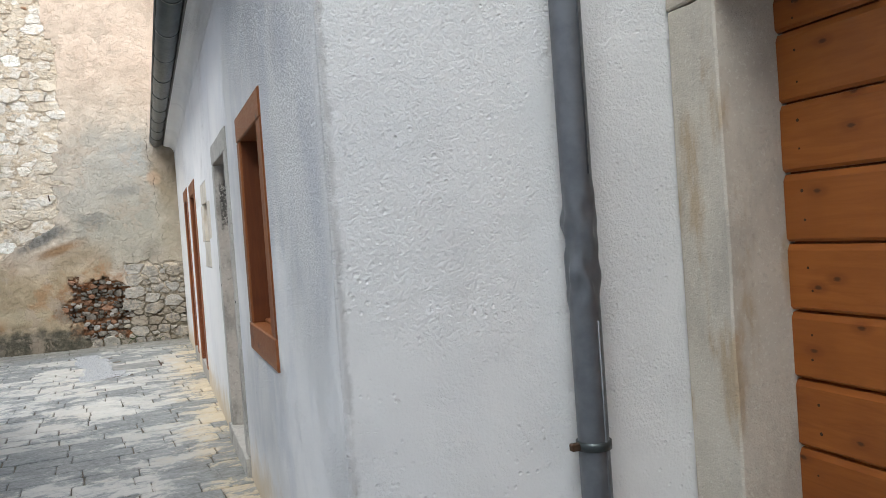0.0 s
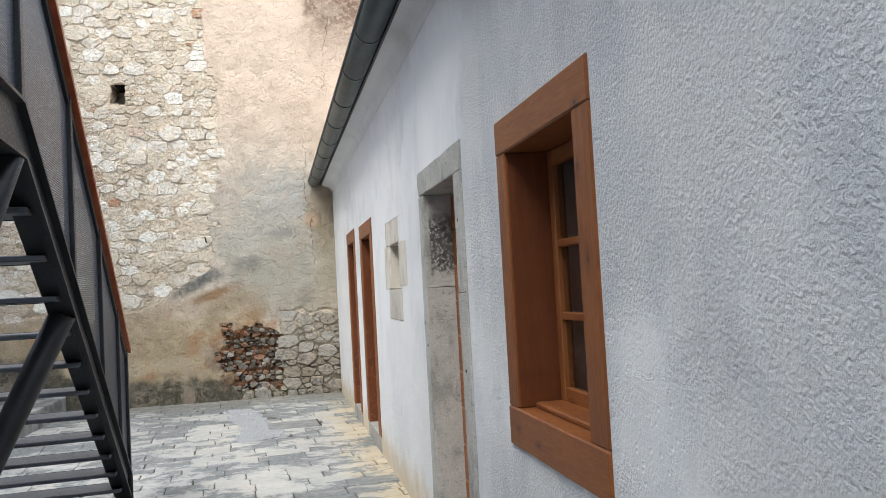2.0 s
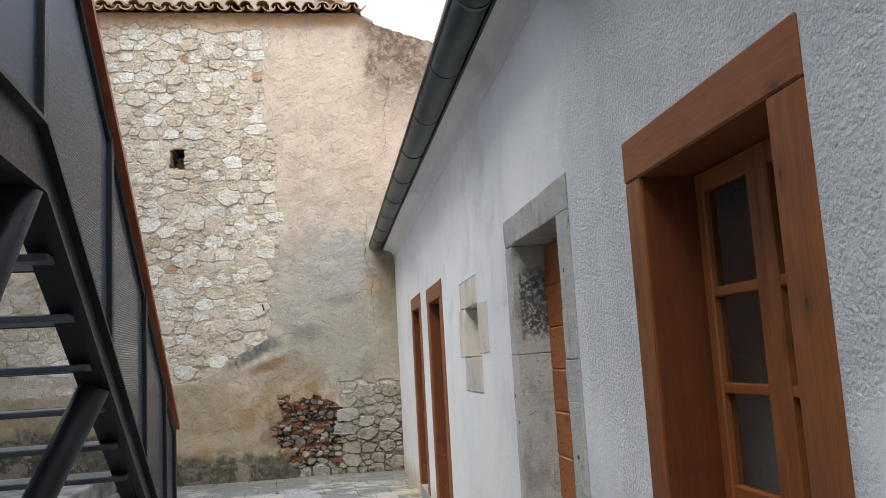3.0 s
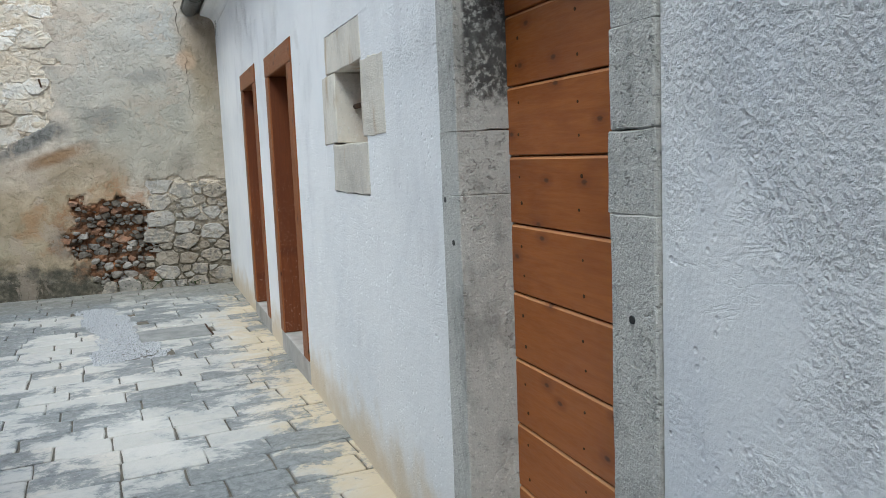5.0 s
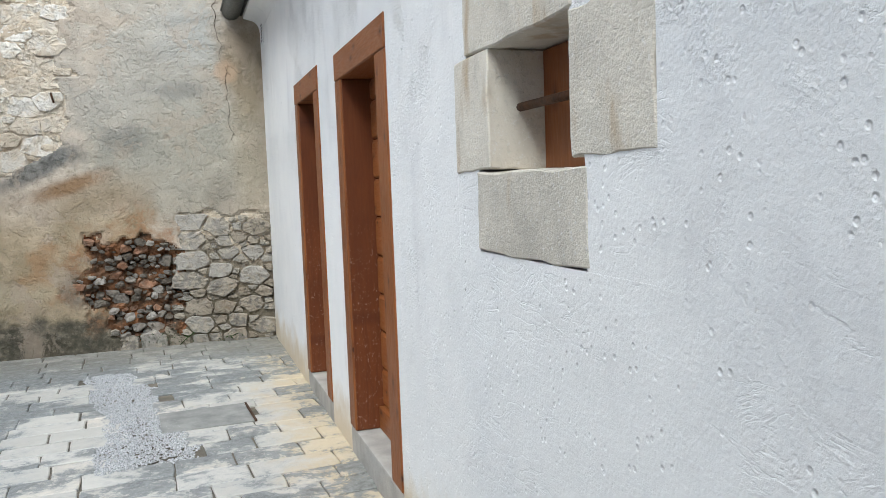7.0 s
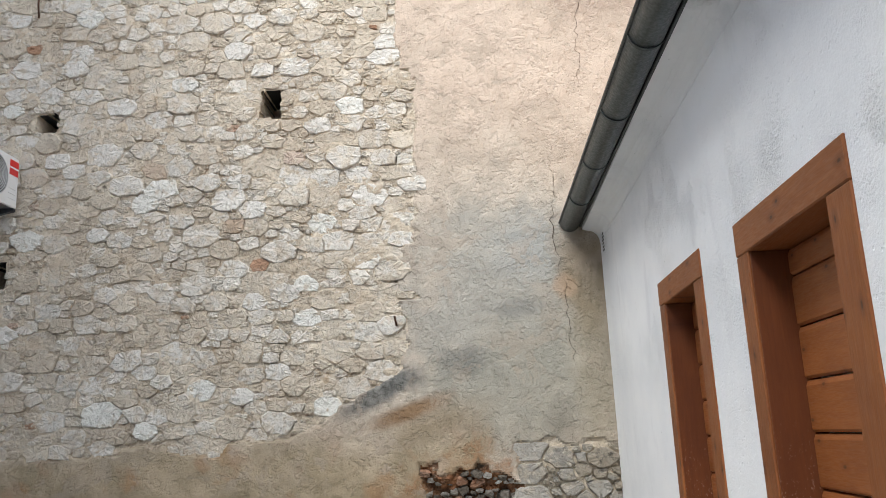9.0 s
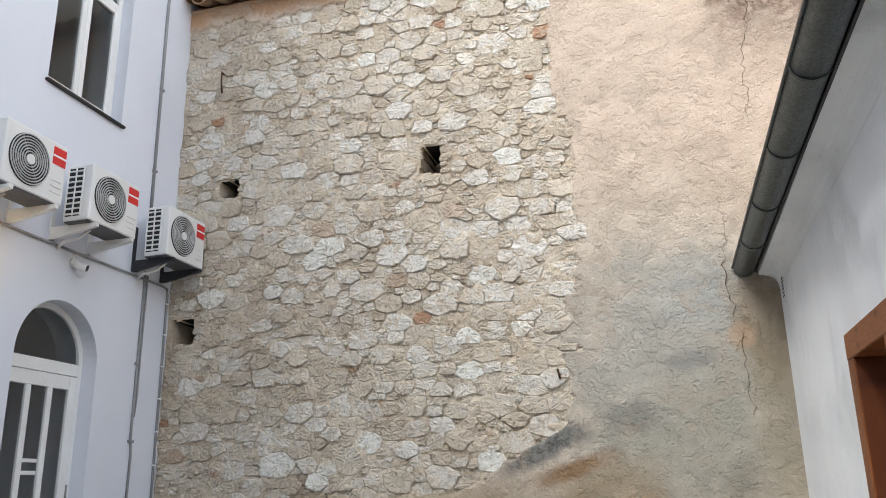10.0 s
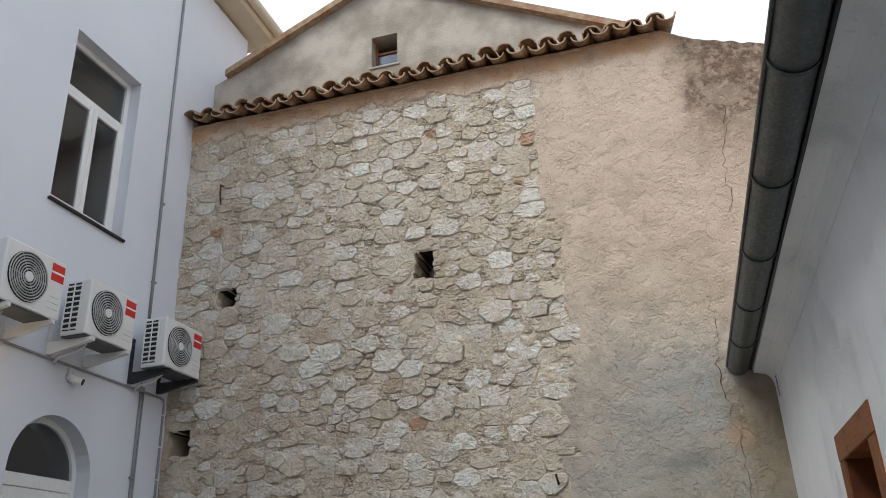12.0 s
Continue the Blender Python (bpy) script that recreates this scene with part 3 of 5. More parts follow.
def add_tube(bm, pts, r, n=12, cap=True):
    """A round tube along points."""
    pts = [Vector(p) for p in pts]
    rings = []
    for i, p in enumerate(pts):
        d = (pts[min(i + 1, len(pts) - 1)] - pts[max(i - 1, 0)]).normalized()
        a = d.orthogonal().normalized() if abs(d.z) > 0.9 else d.cross(Vector((0, 0, 1))).normalized()
        b = d.cross(a)
        rings.append([bm.verts.new(p + r * (math.cos(k * math.tau / n) * a + math.sin(k * math.tau / n) * b)) for k in range(n)])
    for u, v in zip(rings, rings[1:]):
        for k in range(n):
            f = bm.faces.new((u[k], u[(k + 1) % n], v[(k + 1) % n], v[k]))
            f.smooth = True
    if cap:
        bm.faces.new(rings[0][::-1])
        bm.faces.new(rings[-1])
    return bm


def tube(pts, r, n=12):
    return add_tube(bmesh.new(), pts, r, n)


def add_prism(bm, outline, a, b, place):
    """An outline (list of 2D points) drawn out from depth a to b; place maps (u, v, d) to space."""
    f0 = [bm.verts.new(place(u, v, a)) for u, v in outline]
    f1 = [bm.verts.new(place(u, v, b)) for u, v in outline]
    n = len(outline)
    bm.faces.new(f0)
    bm.faces.new(f1[::-1])
    for i in range(n):
        bm.faces.new((f0[i], f1[i], f1[(i + 1) % n], f0[(i + 1) % n]))
    return bm


def mesh_of(name, bm, mat):
    bmesh.ops.recalc_face_normals(bm, faces=bm.faces)
    me = bpy.data.meshes.new(name)
    bm.to_mesh(me)
    bm.free()
    for m in mat if isinstance(mat, (list, tuple)) else [mat]:
        me.materials.append(m)
    return me


def thing(name, at, label, category, group="", kind=""):
    ob = new(name)
    ob.matrix_world = Matrix.Translation(at)
    ob.empty_display_size = 0.2
    return tagged(ob, label, category, group, kind)


def part(name, bm, mat, parent, label=""):
    """One mesh object under a thing or a part. bm is in the thing's own space, measured from its base."""
    ob = new(name, mesh_of(name, bm, mat))
    ob.parent = parent
    if label:
        tagged(ob, label)
    return ob


def structure(name, bm, mat, label, category):
    return tagged(new(name, mesh_of(name, bm, mat)), label, category, kind="structure")


def pane_of(ob):
    ob.visible_shadow = False
    return ob


def wall_mesh(place, u0, u1, z0, z1, openings, thick):
    """A wall with thickness; openings (ua, ub, za, zb) go through it."""
    us = sorted({u0, u1, *(o[0] for o in openings), *(o[1] for o in openings)})
    zs = sorted({z0, z1, *(min(max(o[2], z0), z1) for o in openings), *(min(max(o[3], z0), z1) for o in openings)})

    def solid(i, j):
        if not (0 <= i < len(us) - 1 and 0 <= j < len(zs) - 1):
            return False
        u, z = (us[i] + us[i + 1]) / 2, (zs[j] + zs[j + 1]) / 2
        return not any(a < u < b and c < z < d for a, b, c, d in openings)

    bm = bmesh.new()
    vs = {}

    def v(i, j, d):
        if (i, j, d) not in vs:
            vs[i, j, d] = bm.verts.new(place(us[i], zs[j], d))
        return vs[i, j, d]

    for i in range(len(us) - 1):
        for j in range(len(zs) - 1):
            if not solid(i, j):
                continue
            for d in (0, thick):
                bm.faces.new((v(i, j, d), v(i + 1, j, d), v(i + 1, j + 1, d), v(i, j + 1, d)))
            for di, dj, a, b in ((-1, 0, (i, j), (i, j + 1)), (1, 0, (i + 1, j), (i + 1, j + 1)), (0, -1, (i, j), (i + 1, j)), (0, 1, (i, j + 1), (i + 1, j + 1))):
                if not solid(i + di, j + dj):
                    bm.faces.new((v(*a, 0), v(*b, 0), v(*b, thick), v(*a, thick)))
    return bm


# ---- the white house ----
WX = 0.872          # face of the long white wall
SY = 2.43           # face of its short return
END = 14.35         # face of the old gable wall
FX = -5.20          # face of the painted facade
SX = 2.11           # face of the side wall with the garage-like plank door
WIN = (3.72, 4.72, 0.915, 2.205)
DOOR_B = (5.37, 6.57, 0.0, 2.27)
NICHE = (7.22, 8.38, 1.31, 2.10)
DOOR_C = (9.262, 10.41, 0.0, 2.252)
DOOR_D = (11.007, 12.045, 0.0, 2.285)
EAVE_Z = 3.2


def on_east(u, z, d):
    return (WX + d, u, z)


bm = wall_mesh(on_east, SY + 0.42, END, -0.2, EAVE_Z + 0.3, [WIN, DOOR_B, NICHE, DOOR_C, DOOR_D], 0.42)
structure("wall_east", bm, M_WHITE, "rough white lime-rendered house wall with timber and stone openings", "wall")
bm = wall_mesh(lambda u, z, d: (u, SY + d, z), WX, SX + 0.35, -0.2, EAVE_Z + 0.3, [], 0.42)
edge = [e for e in bm.edges if all(abs(v.co.x - WX) < 1e-4 and abs(v.co.y - SY) < 1e-4 for v in e.verts)]
bmesh.ops.bevel(bm, geom=edge, offset=0.016, segments=3, affect="EDGES", profile=0.5)
structure("wall_south_return", bm, M_WHITE, "short white rendered return wall beside the downpipe", "wall")

# cove between the wall and the eave, then the roof above
bm = bmesh.new()
prof = []
for i in range(7):
    a = i / 6 * math.pi / 2
    prof.append((WX - 0.10 * (1 - math.cos(a)), 3.09 + 0.12 * math.sin(a)))
outline = [(WX + 0.1, 3.09)] + prof + [(0.715, 3.225), (0.715, 3.33), (WX + 0.1, 3.33)]
add_prism(bm, [(x - 0.003, z) for x, z in outline], SY - 0.25, END, lambda u, v, d: (u, d, v))
structure("ceiling_eave_cove", bm, M_WHITE, "smooth white plastered cove under the eave", "eave")
bm = bmesh.new()
add_prism(bm, [(0.58, 3.34), (6.2, 5.9), (6.2, 6.05), (0.58, 3.44)], SY - 0.3, END, lambda u, v, d: (u, d, v))
structure("roof_white_house", bm, M_TILE, "low clay roof over the white house", "roof")
# two unseen walls, added to keep light out behind the windows
bm = box((SX + 0.36, SY + 0.01, -0.2), (6.0, SY + 0.4, 5.8), 0.01)
structure("wall_south_far", bm, M_WHITE, "unseen south wall added to keep light out of the white house", "wall")
bm = box((6.0, SY, -0.2), (6.2, END, 5.85), 0.01)
structure("wall_far_side", bm, M_WHITE, "unseen far wall added to keep the white house dark inside", "wall")
bm = box((WX + 0.43, SY + 0.43, -0.02), (6.0, END - 0.05, 0.08), 0.0)
structure("floor_inside", bm, M_DARK, "unseen floor inside the white house, painted near-black for shade", "floor")


def gutter():
    at = Vector((0.585, SY - 0.25, 3.285))
    g = thing("gutter", at, "half-round dark grey metal eaves gutter along the white wall", "gutter")
    r, L = 0.092, END - 0.03 - at.y
    bm = bmesh.new()
    n = 14
    rows = []
    for rr in (r, r - 0.004):
        for y in (0, L):
            rows.append([bm.verts.new((rr * math.cos(math.pi + i * math.pi / n), y, rr * math.sin(math.pi + i * math.pi / n))) for i in range(n + 1)])
    for a, b in ((0, 1), (2, 3), (0, 2), (1, 3)):
        for i in range(n):
            bm.faces.new((rows[a][i], rows[a][i + 1], rows[b][i + 1], rows[b][i])).smooth = True
    for k in (0, n):
        bm.faces.new((rows[0][k], rows[1][k], rows[3][k], rows[2][k]))
    part("trough", bm, M_GUTTER, g)
    part("rolled_edge", tube([(-r - 0.004, 0, 0.0), (-r - 0.004, L, 0.0)], 0.011, 8), M_GUTTER, g)
    bm = bmesh.new()
    add_prism(bm, [(r * math.cos(math.pi + i * math.pi / 10), r * math.sin(math.pi + i * math.pi / 10)) for i in range(11)], L, L + 0.006, lambda u, v, d: (u, d, v))
    part("end_cap", bm, M_GUTTER, g)
    y = L - 0.95
    while y > 0.1:
        bm = bmesh.new()
        for dy, rr in ((0.0, r + 0.006),):
            a = [bm.verts.new((rr * math.cos(math.pi + i * math.pi / n), y, rr * math.sin(math.pi + i * math.pi / n))) for i in range(n + 1)]
            b = [bm.verts.new((rr * math.cos(math.pi + i * math.pi / n), y + 0.024, rr * math.sin(math.pi + i * math.pi / n))) for i in range(n + 1)]
            a2 = [bm.verts.new((v.co.x * 0.93, v.co.y, v.co.z * 0.93)) for v in a]
            b2 = [bm.verts.new((v.co.x * 0.93, v.co.y, v.co.z * 0.93)) for v in b]
            for i in range(n):
                bm.faces.new((a[i], a[i + 1], b[i + 1], b[i]))
                bm.faces.new((a[i], a[i + 1], a2[i + 1], a2[i]))
                bm.faces.new((b[i], b[i + 1], b2[i + 1], b2[i]))
        part("bracket", bm, M_GUTTER, g)
        y -= 0.95
    part("drip_edge", box((r - 0.006, 0, -0.055), (r + 0.012, L, 0.05), 0.003), M_BLACK, g, "black felt drip edge")
    return g


eg = gutter()
eg.matrix_world = Matrix.Translation((0.640, SY - 0.25, 3.215)) @ pose(0, 0, 0, 0.41, 0, 0.19)


def downpipe():
    p = thing("downpipe", (1.672, SY - 0.060, 0.0), "grey metal rainwater downpipe with clamps on the white wall", "downpipe")
    bm = bmesh.new()
    rows, nn = [], 32
    levels = [0.2 * i for i in range(6)] + [1.18 + i * 0.46 / 40 for i in range(41)] + [1.8, 2.1, 2.5, 2.9, 3.3]
    for z in levels:
        f = math.sin(math.pi * (z - 1.18) / 0.46) ** 0.8 if 1.18 < z < 1.64 else 0.0
        ring = []
        for k in range(nn):
            a = k * math.tau / nn
            fold = noise.noise(Vector((math.cos(a) * 1.7, math.sin(a) * 1.7, z * 13.0)))
            pinch = 0.5 * math.sin(3 * a + 14.0 * (z - 1.18)) * math.sin(15.0 * (z - 1.2))
            r = 0.0512 + f * (0.018 * fold + 0.014 * pinch)
            ring.append(bm.verts.new((r * math.cos(a), r * math.sin(a), z)))
        rows.append(ring)
    for u, v in zip(rows, rows[1:]):
        for k in range(nn):
            bm.faces.new((u[k], u[(k + 1) % nn], v[(k + 1) % nn], v[k])).smooth = True
    part("pipe", bm, M_PIPE, p, "grey metal pipe, dented and crimped at its joint")
    part("seam", tube([(0.018, -0.0485, 0.0), (0.018, -0.0485, 1.18)], 0.004, 6), M_PIPE, p)
    part("seam", tube([(0.018, -0.0485, 1.65), (0.018, -0.0485, 3.3)], 0.004, 6), M_PIPE, p)
    for z in (0.775, 2.7):
        c = part("clamp", tube([(0, 0, z - 0.014), (0, 0, z + 0.014)], 0.058, 20), M_GUTTER, p)
        part("clamp_bolt", box((-0.085, -0.012, z - 0.012), (-0.052, 0.012, z + 0.012), 0.003), M_NAIL, c)
    return p


downpipe()


# ---- timber openings of the long wall ----
def framed(ob, y0, y1, z0, z1, jw, hw, deep, sill):
    """Timber jambs, head and lining set 8 mm proud of the wall; local x runs into the wall, base at the opening's near lower corner."""
    part("jamb", box((-0.008, 0, z0), (deep, jw, z1 - hw), 0.006), M_WOOD_Z, ob)
    part("jamb", box((-0.008, y1 - jw * 0.8, z0), (deep, y1, z1 - hw), 0.006), M_WOOD_Z, ob)
    part("head", box((-0.010, -0.0, z1 - hw), (deep, y1, z1), 0.006), M_WOOD_Y, ob)
    if sill:
        part("sill", box((-0.012, 0, z0 - sill), (deep, y1, z0), 0.006), M_WOOD_Y, ob)
    inner0, inner1 = jw, y1 - jw * 0.8
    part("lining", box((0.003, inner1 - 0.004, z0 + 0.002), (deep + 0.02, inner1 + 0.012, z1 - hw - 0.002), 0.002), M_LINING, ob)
    return inner0, inner1


def window_a():
    w = thing("window_1", (WX, WIN[0], WIN[2]), "brown stained timber casement window with small panes", "window", kind="structure")
    W, H = WIN[1] - WIN[0], WIN[3] - WIN[2]
    a, b = framed(w, 0, W, 0.152, H, 0.14, 0.138, 0.22, 0.152)
    z0, z1, x = 0.152, H - 0.138, 0.165
    mid = (a + b) / 2
    for s, (c, d) in enumerate(((a + 0.004, mid - 0.002), (mid + 0.002, b - 0.016))):
        leaf = part("casement", box((x, c, z0 + 0.004), (x + 0.045, c + 0.05, z1 - 0.004), 0.005), M_WOOD_Z, w)
        part("stile", box((x, d - 0.05, z0 + 0.004), (x + 0.045, d, z1 - 0.004), 0.005), M_WOOD_Z, leaf)
        hs = [z0 + 0.004, z0 + 0.075, z0 + 0.335, z0 + 0.365, z0 + 0.615, z0 + 0.645, z1 - 0.065, z1 - 0.004]
        for i in range(0, 8, 2):
            part("rail", box((x + 0.004, c + 0.05, hs[i]), (x + 0.041, d - 0.05, hs[i + 1]), 0.004), M_WOOD_Y, leaf)
        for i in (1, 3, 5):
            pane_of(part("pane", box((x + 0.02, c + 0.048, hs[i] - 0.004), (x + 0.024, d - 0.048, hs[i + 1] + 0.004), 0), M_GLASS, leaf, "dull grey window pane"))
    part("window_board", box((0.06, a, z0), (0.20, b - 0.014, z0 + 0.022), 0.006), M_WOOD_Y, w)
    return w


window_a()


def plank_door(ob, x, y0, y1, z0, z1, h, mat, nails=True, grow=0.0):
    """A leaf of level boards with bevelled edges, one board a part, and two rows of nails on each."""
    z, i = z0, 0
    rng = random.Random(int(h * 1000) + int(y1 * 100))
    while z < z1 - 0.02:
        top = min(z + h + rng.uniform(-0.004, 0.004), z1)
        bm = bmesh.new()
        g = 0.0025
        bev = 0.010
        pr = [(x + 0.03, z + g), (x + bev, z + g), (x, z + g + bev), (x, top - g - bev * 2.4), (x + bev * 0.9, top - g - 0.004), (x + 0.03, top - g)]
        add_prism(bm, pr, y0, y1, lambda u, v, d: (u, d, v))
        pl = part("plank", bm, mat, ob)
        if nails:
            nb = bmesh.new()
            span = y1 - y0
            for fy in (0.10, 0.52, 0.92):
                for fz in (0.28, 0.68):
                    y = y0 + span * fy + rng.uniform(-0.012, 0.012)
                    zz = z + (top - z) * (fz + rng.uniform(-0.05, 0.05))
                    add_tube(nb, [(x - 0.0015, y, zz), (x + 0.01, y, zz)], rng.uniform(0.0035, 0.006), 7)
            tagged(part("nail", nb, M_NAIL, pl), kind="stuff")
        z = top
    return ob


def timber_door(name, o, sill_h, jw):
    d = thing(name, (WX, o[0], 0.0), "closed brown timber plank door in a deep stained frame over a stone sill", "door", "plank doors in the white wall", "structure")
    W = o[1] - o[0]
    a, b = framed(d, 0, W, sill_h, o[3], jw, 0.15, 0.20, 0)
    part("stone_sill", box((-0.004, 0.0, -0.05), (0.4, W, sill_h - 0.002), 0.012, 2), M_CONC, d, "worn pale stone sill")
    plank_door(d, 0.156, a, b - 0.004, sill_h + 0.13, o[3] - 0.15, 0.213, M_PLANK_DK, False)
    part("bottom_rail", box((0.128, a, sill_h), (0.19, b - 0.004, sill_h + 0.128), 0.008, 2), M_WOOD_Y, d)
    h = part("handle", tube([(0.15, a + 0.09, 1.02), (0.10, a + 0.09, 1.02), (0.10, a + 0.19, 1.02)], 0.009, 8), M_IRON, d)
    part("lock_plate", box((0.150, a + 0.07, 0.90), (0.1555, a + 0.115, 1.10), 0.002), M_IRON, h)
    return d


timber_door("door_2", DOOR_C, 0.155, 0.185)
timber_door("door_3", DOOR_D, 0.132, 0.172)


# ---- the door in its stone surround ----
def dressed(bm, lo, hi, rng, amp=0.006, bev=0.012):
    """A dressed block with rounded, chipped and slightly wandering edges."""
    add_box(bm, lo, hi, bev * 0.45, 1)
    for _ in range(3):
        long = [e for e in bm.edges if e.calc_length() > 0.075]
        if long:
            bmesh.ops.subdivide_edges(bm, edges=long, cuts=1, use_grid_fill=True)
    o = Vector((rng.uniform(0, 50), rng.uniform(0, 50), rng.uniform(0, 50)))
    for v in bm.verts:
        n = noise.noise_vector(v.co * 9.0 + o) * amp * 1.5 + noise.noise_vector(v.co * 27.0 + o) * amp * 0.9
        v.co += Vector((n.x * 0.5, n.y, n.z))
    for f in bm.faces:
        f.smooth = True
    for e in bm.edges:
        if e.calc_face_angle(0.0) > 0.5:
            e.smooth = False
    return bm


def stone_door():
    d = thing("door_1", (WX, 0.0, 0.0), "closed orange plank door in a weathered limestone surround", "door", kind="structure")
    rng = random.Random(5)
    near, far = (5.372, 5.535), (6.408, 6.568)
    for k, (lo, hi) in enumerate(((0.13, 0.50), (0.505, 1.345), (1.35, 1.515), (1.52, 1.72), (1.725, 2.112))):
        w = rng.uniform(-0.010, 0.010)
        part("jamb_block", dressed(bmesh.new(), (-0.012, near[0] + 0.004, lo - 0.003), (0.30, near[1] + w, hi + 0.003), rng, 0.0028, 0.008), M_JAMB, d)
    for lo, hi in ((0.13, 1.348), (1.354, 1.548), (1.554, 2.112)):
        part("jamb_block", dressed(bmesh.new(), (-0.012, far[0], lo - 0.0035), (0.30, far[1] - 0.004 + rng.uniform(-0.01, 0), hi + 0.0035), rng, 0.003, 0.006), M_JAMB, d)
    part("lintel", dressed(bmesh.new(), (-0.012, near[0] + 0.004, 2.118), (0.30, far[1] - 0.004, 2.266), rng), M_JAMB, d)
    part("threshold", dressed(bmesh.new(), (-0.03, near[0] + 0.004, -0.05), (0.30, far[1] - 0.004, 0.127), rng), M_JAMB, d, "worn stone threshold")
    part("mortar_core", box((0.02, near[0] + 0.02, 0.0), (0.29, near[1] - 0.012, 2.25), 0.0), M_MORTAR, d)
    part("mortar_core", box((0.02, far[0] + 0.03, 0.0), (0.29, far[1] - 0.03, 2.25), 0.0), M_MORTAR, d)
    leaf = part("leaf", box((0.196, near[1] - 0.02, 0.13), (0.23, far[0] + 0.02, 2.11), 0.003), M_PLANK, d)
    rng2 = random.Random(11)
    lines = [0.13, 0.17, 0.385, 0.60, 0.818, 1.036, 1.256, 1.468, 1.682, 1.897, 2.11]
    for lo, hi in zip(lines, lines[1:]):
        bm = bmesh.new()
        bev, x = 0.010, 0.164
        top = hi - 0.0015
        pr = [(x + 0.03, lo + 0.001), (x + 0.004, lo + 0.001), (x, lo + 0.004), (x, top - bev), (x + 0.006, top - 0.002), (x + 0.03, top)]
        add_prism(bm, pr, near[1] - 0.02, far[0] + 0.02, lambda u, v, dd: (u, dd, v))
        bm.faces.ensure_lookup_table()
        # the upper bevel takes the paler wood, for wear and painted highlight
        bm.faces[5].material_index = 1
        pl = part("plank", bm, [M_PLANK, M_PLANK_EDGE], leaf)
        for fy in (5.62, 5.965, 6.335):
            for fz in (0.26, 0.70):
                y, zz = fy + rng2.uniform(-0.012, 0.012), lo + (hi - lo) * (fz + rng2.uniform(-0.06, 0.06))
                if hi - lo > 0.1:
                    part("nail", tube([(x - 0.0015, y, zz), (x + 0.01, y, zz)], rng2.uniform(0.0038, 0.0062), 7), M_NAIL, d)
    # flat black discs paint the shade of dowel holes, nothing is bored
    for y, z in ((5.458, 1.133), (6.47, 1.20), (6.53, 1.335), (5.46, 1.88)):
        bm = bmesh.new()
        add_tube(bm, [(-0.0142, y, z), (0.0, y, z)], 0.0095, 7)
        part("dowel_hole", bm, M_BLACK, d, "small black disc standing in for the shade of a dowel hole")
    return d


stone_door()


def niche():
    n = thing("window_2", (WX, 0.0, 0.0), "small barred window niche framed by four rough limestone blocks", "window", kind="structure")
    rng = random.Random(9)
    blocks = {
        "top_block": ((7.56, 1.905), (8.28, 2.097)),
        "near_block": ((7.225, 1.572), (7.575, 1.902)),
        "far_block": ((8.09, 1.556), (8.376, 1.902)),
        "bottom_block": ((7.50, 1.314), (8.20, 1.548)),
    }
    for nm, (a, b) in blocks.items():
        part(nm, dressed(bmesh.new(), (-0.003, a[0], a[1]), (0.34, b[0], b[1]), rng, 0.006, 0.010), M_NICHE, n)
    bm = bmesh.new()
    add_box(bm, (0.0006, 7.19, 1.890), (0.30, 7.575, 2.12))
    add_box(bm, (0.0006, 8.270, 1.890), (0.30, 8.40, 2.12))
    add_box(bm, (0.0006, 7.19, 1.290), (0.30, 7.512, 1.584))
    add_box(bm, (0.0006, 8.190, 1.290), (0.30, 8.40, 1.568))
    bmesh.ops.subdivide_edges(bm, edges=[e for e in bm.edges if e.calc_length() > 0.1], cuts=5, use_grid_fill=True)
    for vt in bm.verts:
        n2 = noise.noise_vector(vt.co * 16.0) * 0.014
        vt.co += Vector((0, n2.y, n2.z))
    part("infill", bm, M_WHITE, n, "white render around the stones")
    part("bar", tube([(0.10, 7.57, 1.735), (0.10, 8.10, 1.735)], 0.013, 8), M_IRON, n, "rusted iron bar")
    part("shutter", box((0.175, 7.578, 1.552), (0.21, 8.087, 1.90), 0.004), M_WOOD_Z, n, "brown wooden shutter set deep in the niche")
    return n


niche()

v = thing("wall_vent", (WX, 14.02, 2.94), "small dark slotted vent in the white wall under the eave", "vent")
part("frame", box((-0.010, 0.0, 0.0), (0.01, 0.12, 0.21), 0.004), M_WHITE, v)
for i in range(6):
    part("slat", box((-0.014, 0.02, 0.02 + i * 0.03), (0.0, 0.10, 0.035 + i * 0.03), 0.002), M_BLACK, v)


# ---- side wall with its plank door ----
JY = 2.18
# the height of 9 m is added to block sky light near the corner
bm = wall_mesh(lambda u, z, d: (SX + d, u, z), -4.0, SY, -0.2, 9.0, [(0.85, SY, -0.2, 2.42)], 0.42)
structure("wall_side", bm, M_WHITE, "white rendered side wall around the plank door", "wall")


def side_door():
    d = thing("door_4", (SX, 0.0, 0.0), "closed orange plank door beside a rust-streaked pale stone jamb", "door", kind="structure")
    rng = random.Random(3)
    part("jamb_stone", dressed(bmesh.new(), (-0.012, JY, -0.05), (0.36, SY - 0.003, 2.195), rng, 0.004, 0.016), M_JAMB_B, d)
    part("jamb_stone", dressed(bmesh.new(), (-0.012, 0.853, -0.05), (0.36, 1.10, 2.195), rng, 0.004, 0.016), M_JAMB_B, d)
    part("lintel", dressed(bmesh.new(), (-0.012, 0.853, 2.20), (0.36, SY - 0.003, 2.417), rng, 0.004, 0.014), M_JAMB_B, d)
    plank_door(d, 0.225, 1.10, JY, 0.03, 2.19, 0.226, M_PLANK, True)
